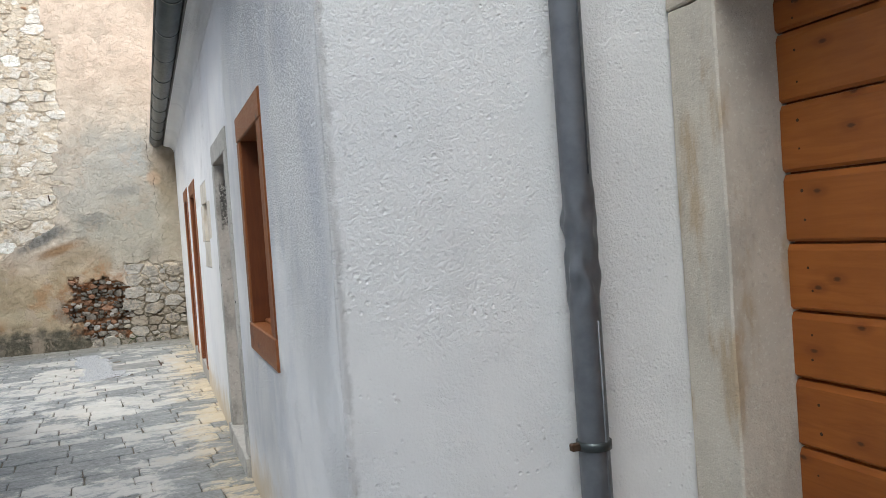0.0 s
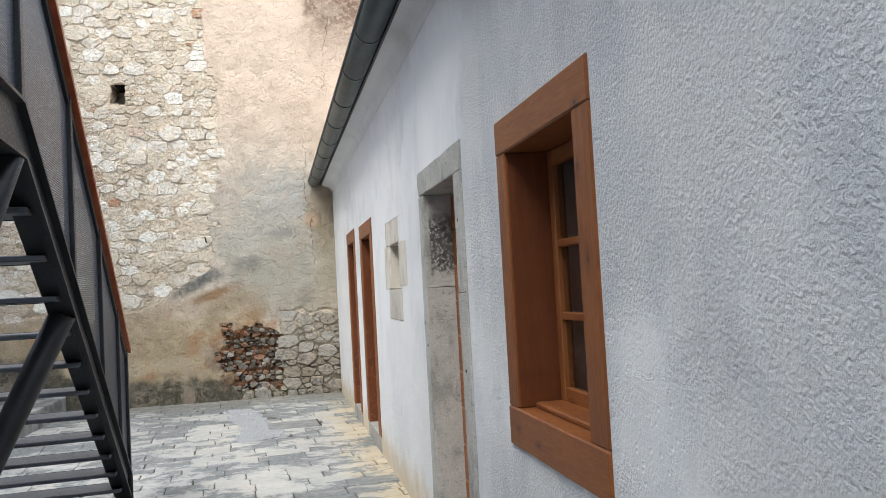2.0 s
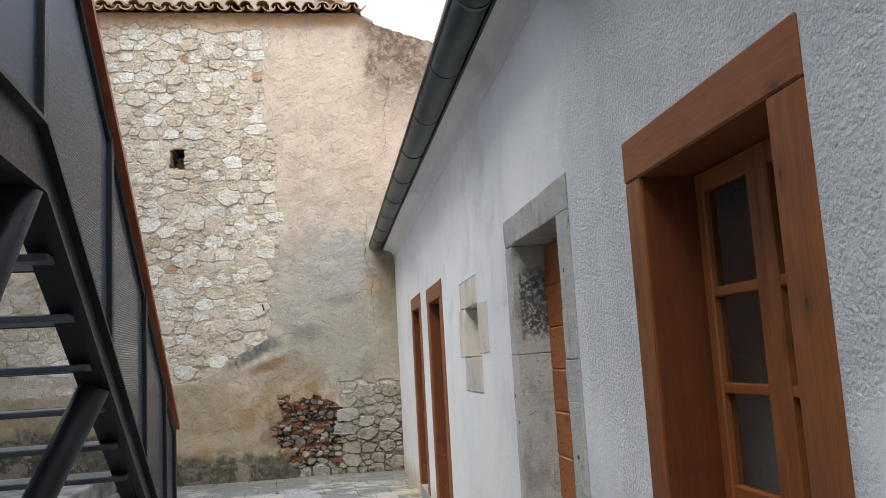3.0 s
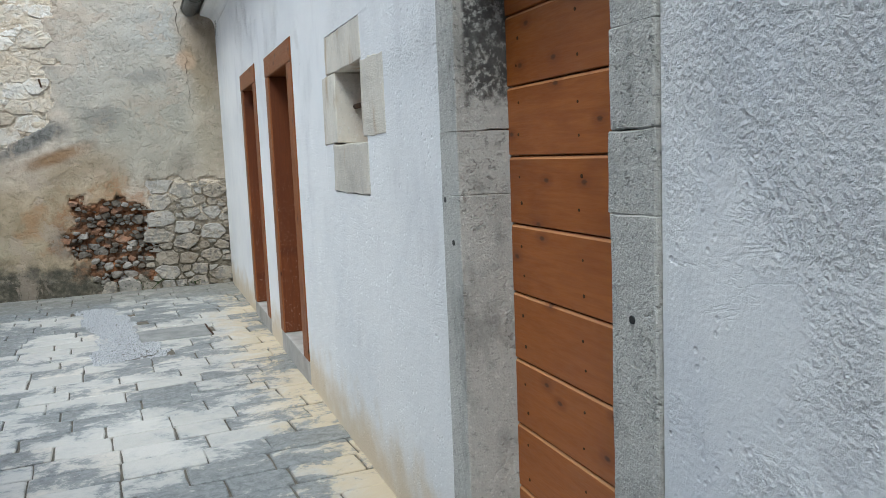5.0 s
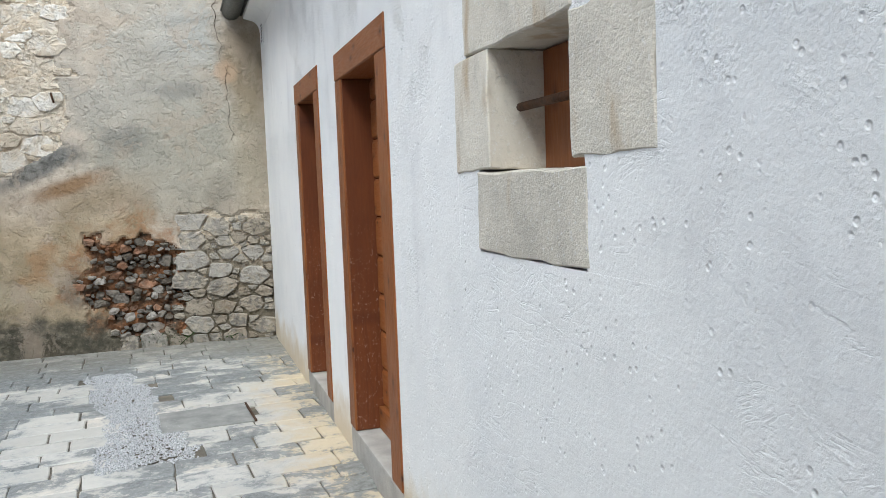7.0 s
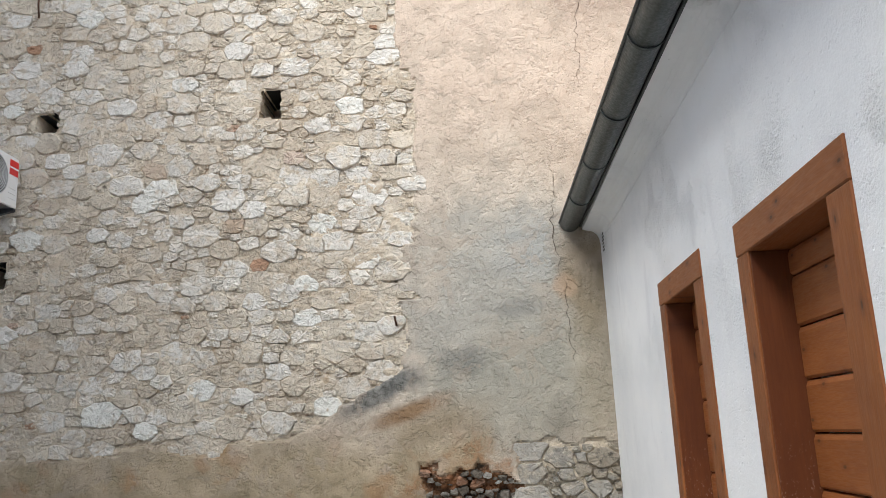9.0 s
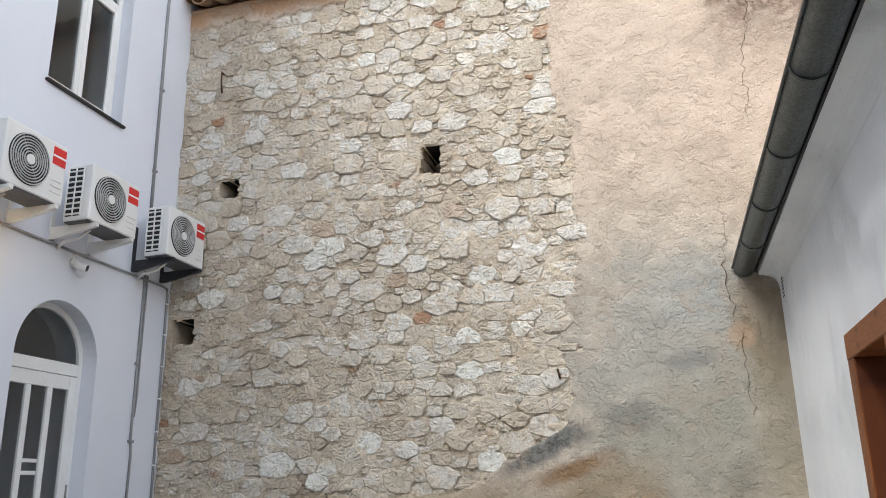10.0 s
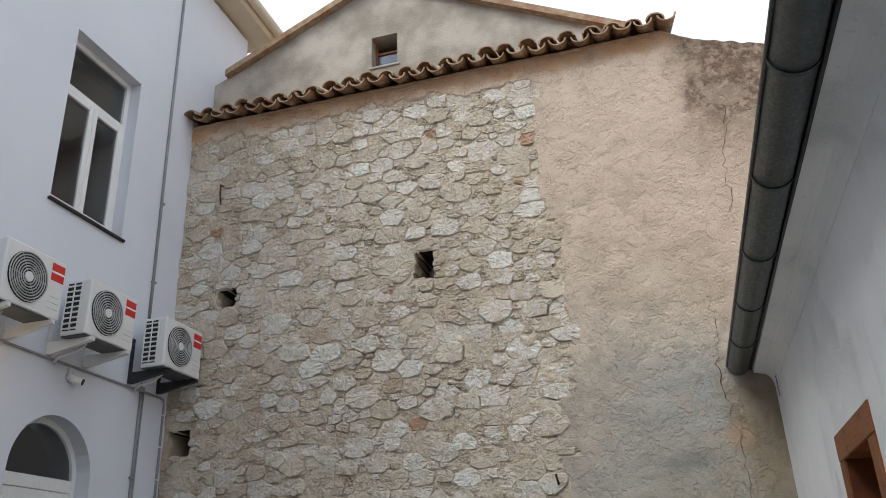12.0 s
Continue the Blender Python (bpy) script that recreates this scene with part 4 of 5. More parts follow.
    # unseen backing, added to stop light through the gaps between planks
    part("back_boards", box((0.258, 1.06, 0.0), (0.29, JY + 0.04, 2.22), 0.003), M_PLANK_DK, d)
    return d


side_door()

# ---- ground and courtyard shell ----
bm = bmesh.new()
bmesh.ops.create_grid(bm, x_segments=8, y_segments=8, size=300)
for vt in bm.verts:
    vt.co.z = -0.12
structure("ground", bm, M_EARTH, "packed earth around the buildings", "ground")
bm = box((FX, -4.0, -0.1), (SX + 0.4, END, -0.014), 0.0)
floor = structure("floor", bm, M_JOINT, "courtyard floor of worn limestone paving blocks", "floor")

# unseen wall, its place and height set to shade the near yard
bm = box((FX - 0.4, -3.7, -0.2), (SX + 0.42, -3.3, 11.0), 0.02)
structure("wall_behind", bm, M_WHITE, "unseen tall wall added to shade the near end of the yard", "wall")

bm = box((FX, 9.6, -0.1), (-3.13, END, 0.245), 0.02, 2)
structure("step_platform", bm, M_LEDGE, "low grey weathered concrete platform before the arched door", "platform")

# ---- painted facade ----
AY0, AY1, ASPR, AC_Y = 12.31, 13.31, 2.62, 12.81
UW = (12.28, 13.305, 5.03, 6.94)
FTOP, FEND = 9.1, 15.45


def on_west(u, z, d):
    return (FX - d, u, z)


bm = wall_mesh(on_west, -4.0, FEND, -0.2, FTOP, [(AY0, AY1, -0.3, ASPR + 0.5), UW], 0.45)
n = 20
arc = [(AC_Y - 0.5 * math.cos(math.pi * i / n), ASPR + 0.5 * math.sin(math.pi * i / n)) for i in range(n + 1)]
for half in (arc[:n // 2 + 1], arc[n // 2:]):
    corner = (AY0, ASPR + 0.5) if half[0][0] <= AY0 + 1e-6 else (AY1, ASPR + 0.5)
    outline = list(half) + [corner]
    add_prism(bm, outline, 0.0, 0.45, on_west)
structure("wall_west", bm, M_FACADE, "smooth pale painted facade with an arched door and a window", "wall")


def arched_door():
    d = thing("door_5", (FX - 0.15, AY0, 0.245), "white arched door with three glass strips and a glazed fanlight", "door", kind="structure")
    w, z1 = AY1 - AY0, ASPR - 0.245

    def at(u, v, dd):
        return (-dd, u, v)
    # frame round the arch
    ro, ri, c = w / 2, w / 2 - 0.055, w / 2
    bm = bmesh.new()
    m = 18
    po = [(c - ro * math.cos(math.pi * i / m), z1 + ro * math.sin(math.pi * i / m)) for i in range(m + 1)]
    pi_ = [(c - ri * math.cos(math.pi * i / m), z1 + ri * math.sin(math.pi * i / m)) for i in range(m + 1)]
    for i in range(m):
        add_prism(bm, [po[i], po[i + 1], pi_[i + 1], pi_[i]], 0, 0.07, at)
    part("arch_frame", bm, M_PVC, d)
    part("frame_post", box((-0.07, 0, 0), (0, 0.055, z1), 0.004), M_PVC, d)
    part("frame_post", box((-0.07, w - 0.055, 0), (0, w, z1), 0.004), M_PVC, d)
    part("transom", box((-0.075, 0.055, z1 - 0.11), (0.006, w - 0.055, z1 + 0.0), 0.006), M_PVC, d)
    bm = bmesh.new()
    add_prism(bm, [(c - ri * math.cos(math.pi * i / m), z1 + ri * math.sin(math.pi * i / m)) for i in range(m + 1)], 0.03, 0.036, at)
    pane_of(part("fanlight_pane", bm, M_GLASS, d, "dark half-round fanlight pane"))
    lz1 = z1 - 0.115
    leaf = part("leaf", box((-0.05, 0.058, 0.01), (0.004, 0.15, lz1), 0.004), M_PVC, d)
    part("stile", box((-0.05, w - 0.15, 0.01), (0.004, w - 0.058, lz1), 0.004), M_PVC, leaf)
    part("top_rail", box((-0.05, 0.15, lz1 - 0.12), (0.003, w - 0.15, lz1), 0.004), M_PVC, leaf)
    part("lock_rail", box((-0.05, 0.15, 0.62), (0.003, w - 0.15, 0.72), 0.004), M_PVC, leaf)
    part("bottom_rail", box((-0.05, 0.15, 0.01), (0.003, w - 0.15, 0.13), 0.004), M_PVC, leaf)
    gw = (w - 0.30 - 2 * 0.06) / 3
    for i in range(3):
        y = 0.15 + i * (gw + 0.06)
        if i:
            part("mullion", box((-0.05, y - 0.06, 0.13), (0.002, y, lz1 - 0.12), 0.004), M_PVC, leaf)
        pane_of(part("pane", box((-0.03, y, 0.72), (-0.024, y + gw, lz1 - 0.12), 0), M_GLASS, leaf, "tall dark glass strip"))
        part("lower_panel", box((-0.04, y + 0.012, 0.145), (-0.006, y + gw - 0.012, 0.605), 0.012, 2), M_PVC, leaf)
    y = 0.15 + gw + 0.06
    for z in (1.50, 1.40):
        part("name_plate", box((-0.023, y + 0.005, z), (-0.018, y + gw - 0.005, z + 0.032), 0.002), M_PAPER, leaf, "small white plate with unreadable writing")
    part("hinge", tube([(0.008, w - 0.05, 1.2), (0.008, w - 0.05, 1.32)], 0.009, 8), M_CABLE, leaf)
    return d


arched_door()


def upper_window():
    w = thing("window_3", (FX - 0.13, UW[0], UW[2]), "white plastic window with a transom and two casements in a deep reveal", "window", kind="structure")
    W, H = UW[1] - UW[0], UW[3] - UW[2]
    fr = 0.06
    part("frame_side", box((-0.07, 0, 0), (0, fr, H), 0.005), M_PVC, w)
    part("frame_side", box((-0.07, W - fr, 0), (0, W, H), 0.005), M_PVC, w)
    part("frame_top", box((-0.07, fr, H - fr), (0, W - fr, H), 0.005), M_PVC, w)
    part("frame_bottom", box((-0.07, fr, 0), (0, W - fr, fr), 0.005), M_PVC, w)
    zt = H * 0.68
    part("transom", box((-0.07, fr, zt), (0.004, W - fr, zt + 0.07), 0.005), M_PVC, w)
    pane_of(part("pane", box((-0.04, fr, zt + 0.07), (-0.034, W - fr, H - fr), 0), M_GLASS, w))
    mid = W / 2
    for a, b in ((fr, mid - 0.002), (mid + 0.002, W - fr)):
        s = part("casement", box((-0.05, a, fr), (0.012, a + 0.06, zt), 0.006), M_PVC, w)
        part("stile", box((-0.05, b - 0.06, fr), (0.012, b, zt), 0.006), M_PVC, s)
        part("rail", box((-0.05, a + 0.06, fr), (0.012, b - 0.06, fr + 0.06), 0.006), M_PVC, s)
        part("rail", box((-0.05, a + 0.06, zt - 0.06), (0.012, b - 0.06, zt), 0.006), M_PVC, s)
        pane_of(part("pane", box((-0.02, a + 0.06, fr + 0.06), (-0.014, b - 0.06, zt - 0.06), 0), M_GLASS, s))
    part("sill", box((0.0, -0.03, -0.025), (0.165, W + 0.03, 0.002), 0.005), M_BLACK, w, "thin dark metal sill")
    return w


upper_window()

# room behind the facade, and its eave
bm = box((FX - 5.0, -4.0, -0.1), (FX - 4.8, FEND, FTOP), 0)
structure("wall_west_back", bm, M_DARK, "back wall behind the facade, painted near-black for an unlit room", "wall")
bm = box((FX - 4.8, 9.5, 4.0), (FX - 0.45, FEND - 0.3, 4.2), 0)
structure("ceiling_inner", bm, M_DARK, "ceiling between the storeys behind the facade", "ceiling")
bm = box((FX - 5.0, FEND - 0.3, -0.1), (FX - 0.45, FEND, FTOP), 0)
structure("wall_west_end", bm, M_FACADE, "end wall of the painted house", "wall")
bm = bmesh.new()
add_prism(bm, [(FX - 5.2, FTOP), (FX + 0.30, FTOP + 0.05), (FX + 0.34, FTOP + 0.10), (FX + 0.34, FTOP + 0.2), (FX - 2.4, FTOP + 1.5), (FX - 5.2, FTOP + 0.2)], -4.4, FEND + 0.30, lambda u, v, d: (u, d, v))
structure("roof_west", bm, M_EAVE, "cream painted eave of the tall pale house", "roof")
g = thing("eaves_gutter", (FX + 0.40, -4.0, FTOP + 0.16), "cream metal gutter on the tall house", "gutter")
part("trough", tube([(0, 0, 0), (0, FEND + 4.4, 0)], 0.07, 12), M_EAVE, g)
part("stay", tube([(0.0, FEND + 4.3, -0.05), (0.03, FEND + 4.35, 0.10)], 0.01, 6), M_CABLE, g)


# ---- air conditioners ----
def ac_unit():
    """Outdoor unit, base at the wall's face under the middle of its brackets."""
    a = thing("air_conditioner", (0, 0, 0), "white outdoor air-conditioning unit with a round fan grille and red sticker", "air conditioner", "air conditioners on the facade")
    W, H, D, x0, z0 = 0.65, 0.51, 0.265, 0.175, 0.075
    part("casing", box((x0, -W / 2, z0), (x0 + D, W / 2, z0 + H), 0.018, 3), M_AC, a)
    part("base_tray", box((x0 + 0.01, -W / 2 + 0.01, z0 - 0.012), (x0 + D - 0.01, W / 2 - 0.01, z0 + 0.004), 0.004), M_ACGREY, a)
    cy, cz, xf = -0.075, z0 + H / 2, x0 + D
    fan = bmesh.new()
    add_tube(fan, [(xf - 0.004, cy, cz), (xf + 0.004, cy, cz)], 0.208, 36)
    grille = part("fan_recess", fan, M_ACDARK, a, "grey round fan opening")
    for r in (0.062, 0.085, 0.108, 0.131, 0.154, 0.177, 0.200):
        bm = bmesh.new()
        nn, k = 32, 6
        for i in range(nn):
            t0, t1 = math.tau * i / nn, math.tau * (i + 1) / nn
            for j in range(k):
                p0, p1 = math.tau * j / k, math.tau * (j + 1) / k
                q = [(t0, p0), (t1, p0), (t1, p1), (t0, p1)]
                bm.faces.new([bm.verts.new((xf + 0.014 + 0.005 * math.sin(p), cy + (r + 0.0055 * math.cos(p)) * math.cos(t), cz + (r + 0.0055 * math.cos(p)) * math.sin(t))) for t, p in q])
        bmesh.ops.remove_doubles(bm, verts=bm.verts, dist=1e-5)
        part("guard_ring", bm, M_GUARD, grille)
    part("hub", tube([(xf + 0.006, cy, cz), (xf + 0.02, cy, cz)], 0.042, 20), M_AC, grille)
    for i in range(6):
        t = math.tau * i / 6
        part("guard_spoke", tube([(xf + 0.01, cy + 0.04 * math.cos(t), cz + 0.04 * math.sin(t)), (xf + 0.01, cy + 0.2 * math.cos(t), cz + 0.2 * math.sin(t))], 0.0028, 6), M_CABLE, grille)
    s = part("sticker", box((xf + 0.0005, 0.165, z0 + H - 0.19), (xf + 0.003, 0.31, z0 + H - 0.04), 0.001), M_RED, a, "red square sticker with a white band")
    part("band", box((xf + 0.0031, 0.165, z0 + H - 0.125), (xf + 0.0042, 0.31, z0 + H - 0.108), 0), M_PAPER, s)
    for i in range(3):
        part("rib", box((xf - 0.001, 0.17, z0 + 0.08 + i * 0.05), (xf + 0.005, 0.29, z0 + 0.09 + i * 0.05), 0.002), M_AC, a)
    vent = part("side_vent", box((x0 + 0.02, -W / 2 - 0.003, z0 + 0.04), (x0 + D - 0.085, -W / 2 + 0.01, z0 + H - 0.03), 0.003), M_ACDARK, a, "dark slotted side vent")
    for i in range(9):
        z = z0 + 0.05 + i * 0.049
        part("slat", box((x0 + 0.015, -W / 2 - 0.012, z), (x0 + D - 0.08, -W / 2 - 0.002, z + 0.016), 0.003), M_AC, vent)
    for i in range(3):
        x = x0 + 0.015 + i * 0.078
        part("slat", box((x, -W / 2 - 0.013, z0 + 0.04), (x + 0.014, -W / 2 - 0.003, z0 + H - 0.03), 0.003), M_AC, vent)
    return a


def bracket(a, mat):
    for y in (-0.24, 0.24):
        arm = bmesh.new()
        add_prism(arm, [(0.0, 0.062), (0.47, 0.062), (0.47, 0.03), (0.05, -0.05), (0.0, -0.05)], y - 0.02, y + 0.02, lambda u, v, d: (u, d, v))
        part("bracket", arm, mat, a)
        part("wall_plate", box((0.0, y - 0.026, -0.05), (0.012, y + 0.026, 0.42), 0.003), mat, a)


AC_AT = ((11.82, 3.655), (12.79, 3.655), (13.93, 3.655))
first = ac_unit()
second = copy_thing(first, Matrix.Translation((FX, AC_AT[1][0], AC_AT[1][1])))
third = copy_thing(first, Matrix.Translation((FX, AC_AT[2][0], AC_AT[2][1])))
first.matrix_world = Matrix.Translation((FX, AC_AT[0][0], AC_AT[0][1]))
bracket(first, M_AC)
bracket(second, M_AC)
bracket(third, M_STEEL)
tagged(third, "white outdoor air-conditioning unit on dark steel brackets beside the stone wall")


def cable(name, pts, r, label, mat=None):
    c = tagged(new(name, mesh_of(name, tube(pts, r, 8), mat or M_CABLE)), label, "cable")
    return c


X = FX + 0.014
cable("conduit", [(X, 11.93, 3.585), (X, 12.9, 3.58), (X, 14.20, 3.575), (X, 14.275, 3.56), (X, 14.29, 3.50), (X, 14.29, 0.25)], 0.013, "grey cable conduit running along and down the facade")
cable("conduit", [(X, 4.0, 4.19), (X, 11.60, 4.205)], 0.011, "grey cable running level along the facade")
cable("conduit", [(X, 13.875, 8.98), (X, 13.87, 6.7), (X, 13.885, 4.2)], 0.017, "grey vertical pipe on the facade above the units")
cable("conduit", [(X, 13.885, 3.66), (X, 13.89, 2.9), (X, 13.885, 2.0), (X, 13.91, 1.85), (X, 13.88, 0.25)], 0.013, "thin grey pipe dropping down the facade")
cable("conduit", [(X, 13.93, 3.62), (X, 13.925, 2.35), (X, 13.91, 2.2)], 0.009, "thin grey cable beside the drop pipe")
for (y, z) in AC_AT:
    cable("hose", [(FX + 0.30, y - 0.12, z + 0.05), (FX + 0.24, y - 0.17, z - 0.03), (FX + 0.10, y - 0.20, z - 0.07), (X, y - 0.16, z - 0.10)], 0.014, "pale insulated hose under an air-conditioning unit", M_AC)
for z in (2.7, 4.75, 5.7, 1.95):
    c = tagged(new("pipe_clip", mesh_of("pipe_clip", box((FX, 13.855, z), (FX + 0.038, 13.915, z + 0.025), 0.004), M_CABLE)), "grey pipe clip on the facade", "clip", "pipe clips")
for i in range(10):
    z = 0.42 + i * 0.33
    tagged(new("pipe_clip", mesh_of("pipe_clip", box((FX, 14.268, z), (FX + 0.032, 14.314, z + 0.016), 0.003), M_PVC)), "small pale clip on the corner conduit", "clip", "pipe clips")

lamp = thing("wall_lamp", (FX, 11.725, 3.25), "black wall lamp with a clear globe and a lit warm bulb", "lamp")
part("base", tube([(0, 0, 0), (0.035, 0, 0)], 0.06, 20), M_BLACK, lamp)
part("arm", tube([(0.03, 0, 0), (0.12, 0.02, 0.0)], 0.022, 10), M_BLACK, lamp)
part("cup", tube([(0.14, 0.02, -0.035), (0.14, 0.02, 0.03)], 0.055, 18), M_BLACK, lamp)
bm = bmesh.new()
bmesh.ops.create_uvsphere(bm, u_segments=16, v_segments=12, radius=0.032)
for vt in bm.verts:
    vt.co.z *= 1.5
    vt.co += Vector((0.14, 0.02, 0.095))
part("bulb", bm, M_BULB, lamp, "lit warm bulb")
bm = bmesh.new()
bmesh.ops.create_uvsphere(bm, u_segments=24, v_segments=16, radius=0.078)
bmesh.ops.delete(bm, geom=[vt for vt in bm.verts if vt.co.z < -0.062], context="VERTS")
for vt in bm.verts:
    vt.co += Vector((0.14, 0.02, 0.105))
for f in bm.faces:
    f.smooth = True
pane_of(part("globe", bm, M_GLASS, lamp, "clear glass globe"))
cable("lamp_cable", [(X - 0.006, 11.735, 3.31), (X - 0.006, 11.74, 3.62)], 0.006, "thin white cable to the wall lamp", M_PVC)

cc = thing("security_camera", (FX, 12.85, 3.46), "small white security camera with a black lens", "camera")
part("mount", tube([(0, 0, 0.02), (0.03, 0, 0.02)], 0.035, 14), M_PVC, cc)
body = part("body", tube([(0.02, 0.0, 0.02), (0.06, 0.02, -0.01), (0.12, 0.05, -0.03)], 0.036, 14), M_PVC, cc)
part("lens", tube([(0.118, 0.049, -0.029), (0.126, 0.053, -0.032)], 0.030, 14), M_BLACK, body)
cable("camera_cable", [(X - 0.006, 12.85, 3.49), (X - 0.006, 12.84, 3.58)], 0.006, "short white cable to the security camera", M_PVC)

pl = thing("loose_connector", (FX, 11.49, 3.06), "taped cable ends with a black plug sticking out of the facade", "cable end")
part("sleeve", tube([(0.01, -0.03, -0.03), (0.05, 0.0, 0.0), (0.07, 0.03, 0.05)], 0.016, 8), M_PVC, pl)
part("plug", tube([(0.0, -0.06, -0.07), (0.02, -0.03, -0.03)], 0.013, 8), M_BLACK, pl)
part("wire", tube([(0.05, 0.0, 0.02), (0.06, 0.07, 0.03), (0.06, 0.12, 0.03)], 0.006, 6), M_IRON, pl)


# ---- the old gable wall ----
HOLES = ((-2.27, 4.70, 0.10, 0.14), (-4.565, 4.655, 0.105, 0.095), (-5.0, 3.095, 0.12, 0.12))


def fbm(x, z, s, o=3):
    return noise.fractal(Vector((x * s, z * s, 3.7)), 0.9, 2.0, o)


def coat(x, z):
    """Above zero where the wall still carries its render."""
    j = 0.10 * fbm(x, z, 2.3) + 0.05 * fbm(x, z, 7.0)
    step = 0.13 * (1 if fbm(1.7, z, 1.6, 2) > 0.05 else 0)
    right = x + 1.02 - step + j
    if z > 6.35:
        right = max(right, (z - 6.70) + j)
    low = 1.50 - 0.16 * max(0.0, min(1.0, (-2.2 - x) / 0.5)) + 0.52 * max(0.0, min(1.0, (x + 1.95) / 0.95)) ** 1.2 - z + j * 0.9
    d = max(right, low)
    # bare stones at the foot beside the white house, and the broken patch
    foot = min(x - 0.02 + j, 1.28 - z + j)
    foot = max(foot, min(x + 0.62 + j, 0.62 - z))
    d = min(d, -foot)
    pit = 1.0 - math.hypot((x + 0.44) / 0.50, (z - 0.60) / 0.53) + j * 1.5 + 0.30 * fbm(x + 3.0, z, 4.0)
    return min(d, -pit * 0.4), pit


def wall_top(x):
    if x < 0.46:
        return 6.98
    return 6.93 - 0.36 * (x - 0.46) + 0.06 * fbm(x, 0, 3.0)


def end_wall():
    step = 0.018
    x0, x1 = FX, 2.6
    nx, nz = int((x1 - x0) / step), int(7.1 / step)
    verts, faces, mats = [], [], []
    kind = {}
    for i in range(nx + 1):
        for k in range(nz + 1):
            x, z = x0 + i * step, -0.06 + k * step
            c, pit = coat(x, z)
            y = END + 0.012 * fbm(x, z, 1.3)
            if c > 0:
                y -= 0.022 * min(1.0, c / 0.03) + 0.007 * fbm(x, z, 3.0) + 0.003 * fbm(x, z, 9.0, 2)
            elif pit > 0:
                y += 0.10 * min(1.0, pit * 3) + 0.05 * fbm(x, z, 8.0, 4)
            else:
                y += 0.020 * fbm(x, z, 7.0, 4) + 0.005
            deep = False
            # deep faces of a hole take the near-black colour as painted shade
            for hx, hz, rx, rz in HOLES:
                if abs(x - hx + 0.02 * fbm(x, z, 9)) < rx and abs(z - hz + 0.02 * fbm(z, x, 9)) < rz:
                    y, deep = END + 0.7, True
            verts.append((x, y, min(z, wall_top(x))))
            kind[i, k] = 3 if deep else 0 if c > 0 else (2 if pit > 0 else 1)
    for i in range(nx):
        for k in range(nz):
            if -0.06 + k * step > wall_top(x0 + i * step):
                continue
            a = i * (nz + 1) + k
            faces.append((a, a + nz + 1, a + nz + 2, a + 1))
            mats.append(kind[i, k])
    me = bpy.data.meshes.new("wall_north")
    me.from_pydata(verts, [], faces)
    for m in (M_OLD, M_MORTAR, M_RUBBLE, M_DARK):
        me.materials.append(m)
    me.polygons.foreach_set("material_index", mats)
    me.update()
    return tagged(new("wall_north", me), "tall old gable wall of rubble stone and flaking cream render", "wall", kind="structure")


north = end_wall()
bm = bmesh.new()
add_prism(bm, [(FX - 0.02, -0.2), (4.0, -0.2), (4.0, 5.6), (0.46, 6.80), (FX - 0.02, 6.90)], END + 0.47, END + 0.85, lambda u, v, d: (u, d, v))
part("wall_core", bm, M_MORTAR, north)


# ---- crack, irons and small things of the gable wall ----
def crack(name, pts, rng, w):
    """A thin jagged crack, sunk as a dark groove strip."""
    bm = bmesh.new()
    line = []
    for (xa, za), (xb, zb) in zip(pts, pts[1:]):
        m = max(3, int(math.hypot(xb - xa, zb - za) / 0.05))
        for i in range(m):
            f = i / m
            line.append((xa + (xb - xa) * f + rng.uniform(-0.028, 0.028), za + (zb - za) * f))
    prev = None
    for x, z in line:
        ww = w * rng.uniform(0.5, 1.3)
        y = END - 0.045
        cur = [bm.verts.new((x - ww, y + 0.03, z)), bm.verts.new((x, y + 0.018, z)), bm.verts.new((x + ww, y + 0.03, z))]
        if prev:
            for i in (0, 1):
                bm.faces.new((prev[i], prev[i + 1], cur[i + 1], cur[i]))
        prev = cur
    return part(name, bm, M_NAIL, north, "thin jagged dark crack in the render")


rngc = random.Random(21)
crack("crack", [(0.93, 5.95), (0.82, 5.27), (0.80, 4.6), (0.62, 4.25), (0.45, 3.96), (0.47, 3.55), (0.42, 3.29), (0.50, 2.75), (0.54, 2.04), (0.58, 1.6)], rngc, 0.0032)
for (x, z, L) in ((-4.72, 6.08, 0.27), (-1.085, 2.50, 0.10)):
    a = thing("wall_iron", (x, END, z), "bent rusted iron hook sticking from the stone wall", "iron hook")
    part("hook", tube([(0, 0.04, 0), (0, -0.05, -0.01), (0.01, -0.06, -L * 0.5), (0.02, -0.05, -L)], 0.010, 7), M_IRON, a)


# stones of the gable wall
FLAT = 0.66         # stones are wider than high


def scatter(rng, x0, x1, z0, z1, sizes, ok):
    """Stone centres with their radii, the large ones first, none closer than they need."""
    cell, grid, out = 0.3, {}, []
    for r, tries in sizes:
        for _ in range(tries):
            x, z = rng.uniform(x0, x1), rng.uniform(z0, z1)
            z += 0.35 * (round(z / 0.17) * 0.17 - z)
            q = r * rng.uniform(0.82, 1.15)
            if not ok(x, z, q):
                continue
            a, b = int(x * FLAT // cell), int(z // cell)
            near = [p for i in (-1, 0, 1) for j in (-1, 0, 1) for p in grid.get((a + i, b + j), ())]
            if any(math.hypot((x - px) * FLAT, z - pz) < (q + pr) * 0.94 for px, pz, pr in near):
                continue
            grid.setdefault((a, b), []).append((x, z, q))
            out.append((x, z, q))
    return out, grid, cell


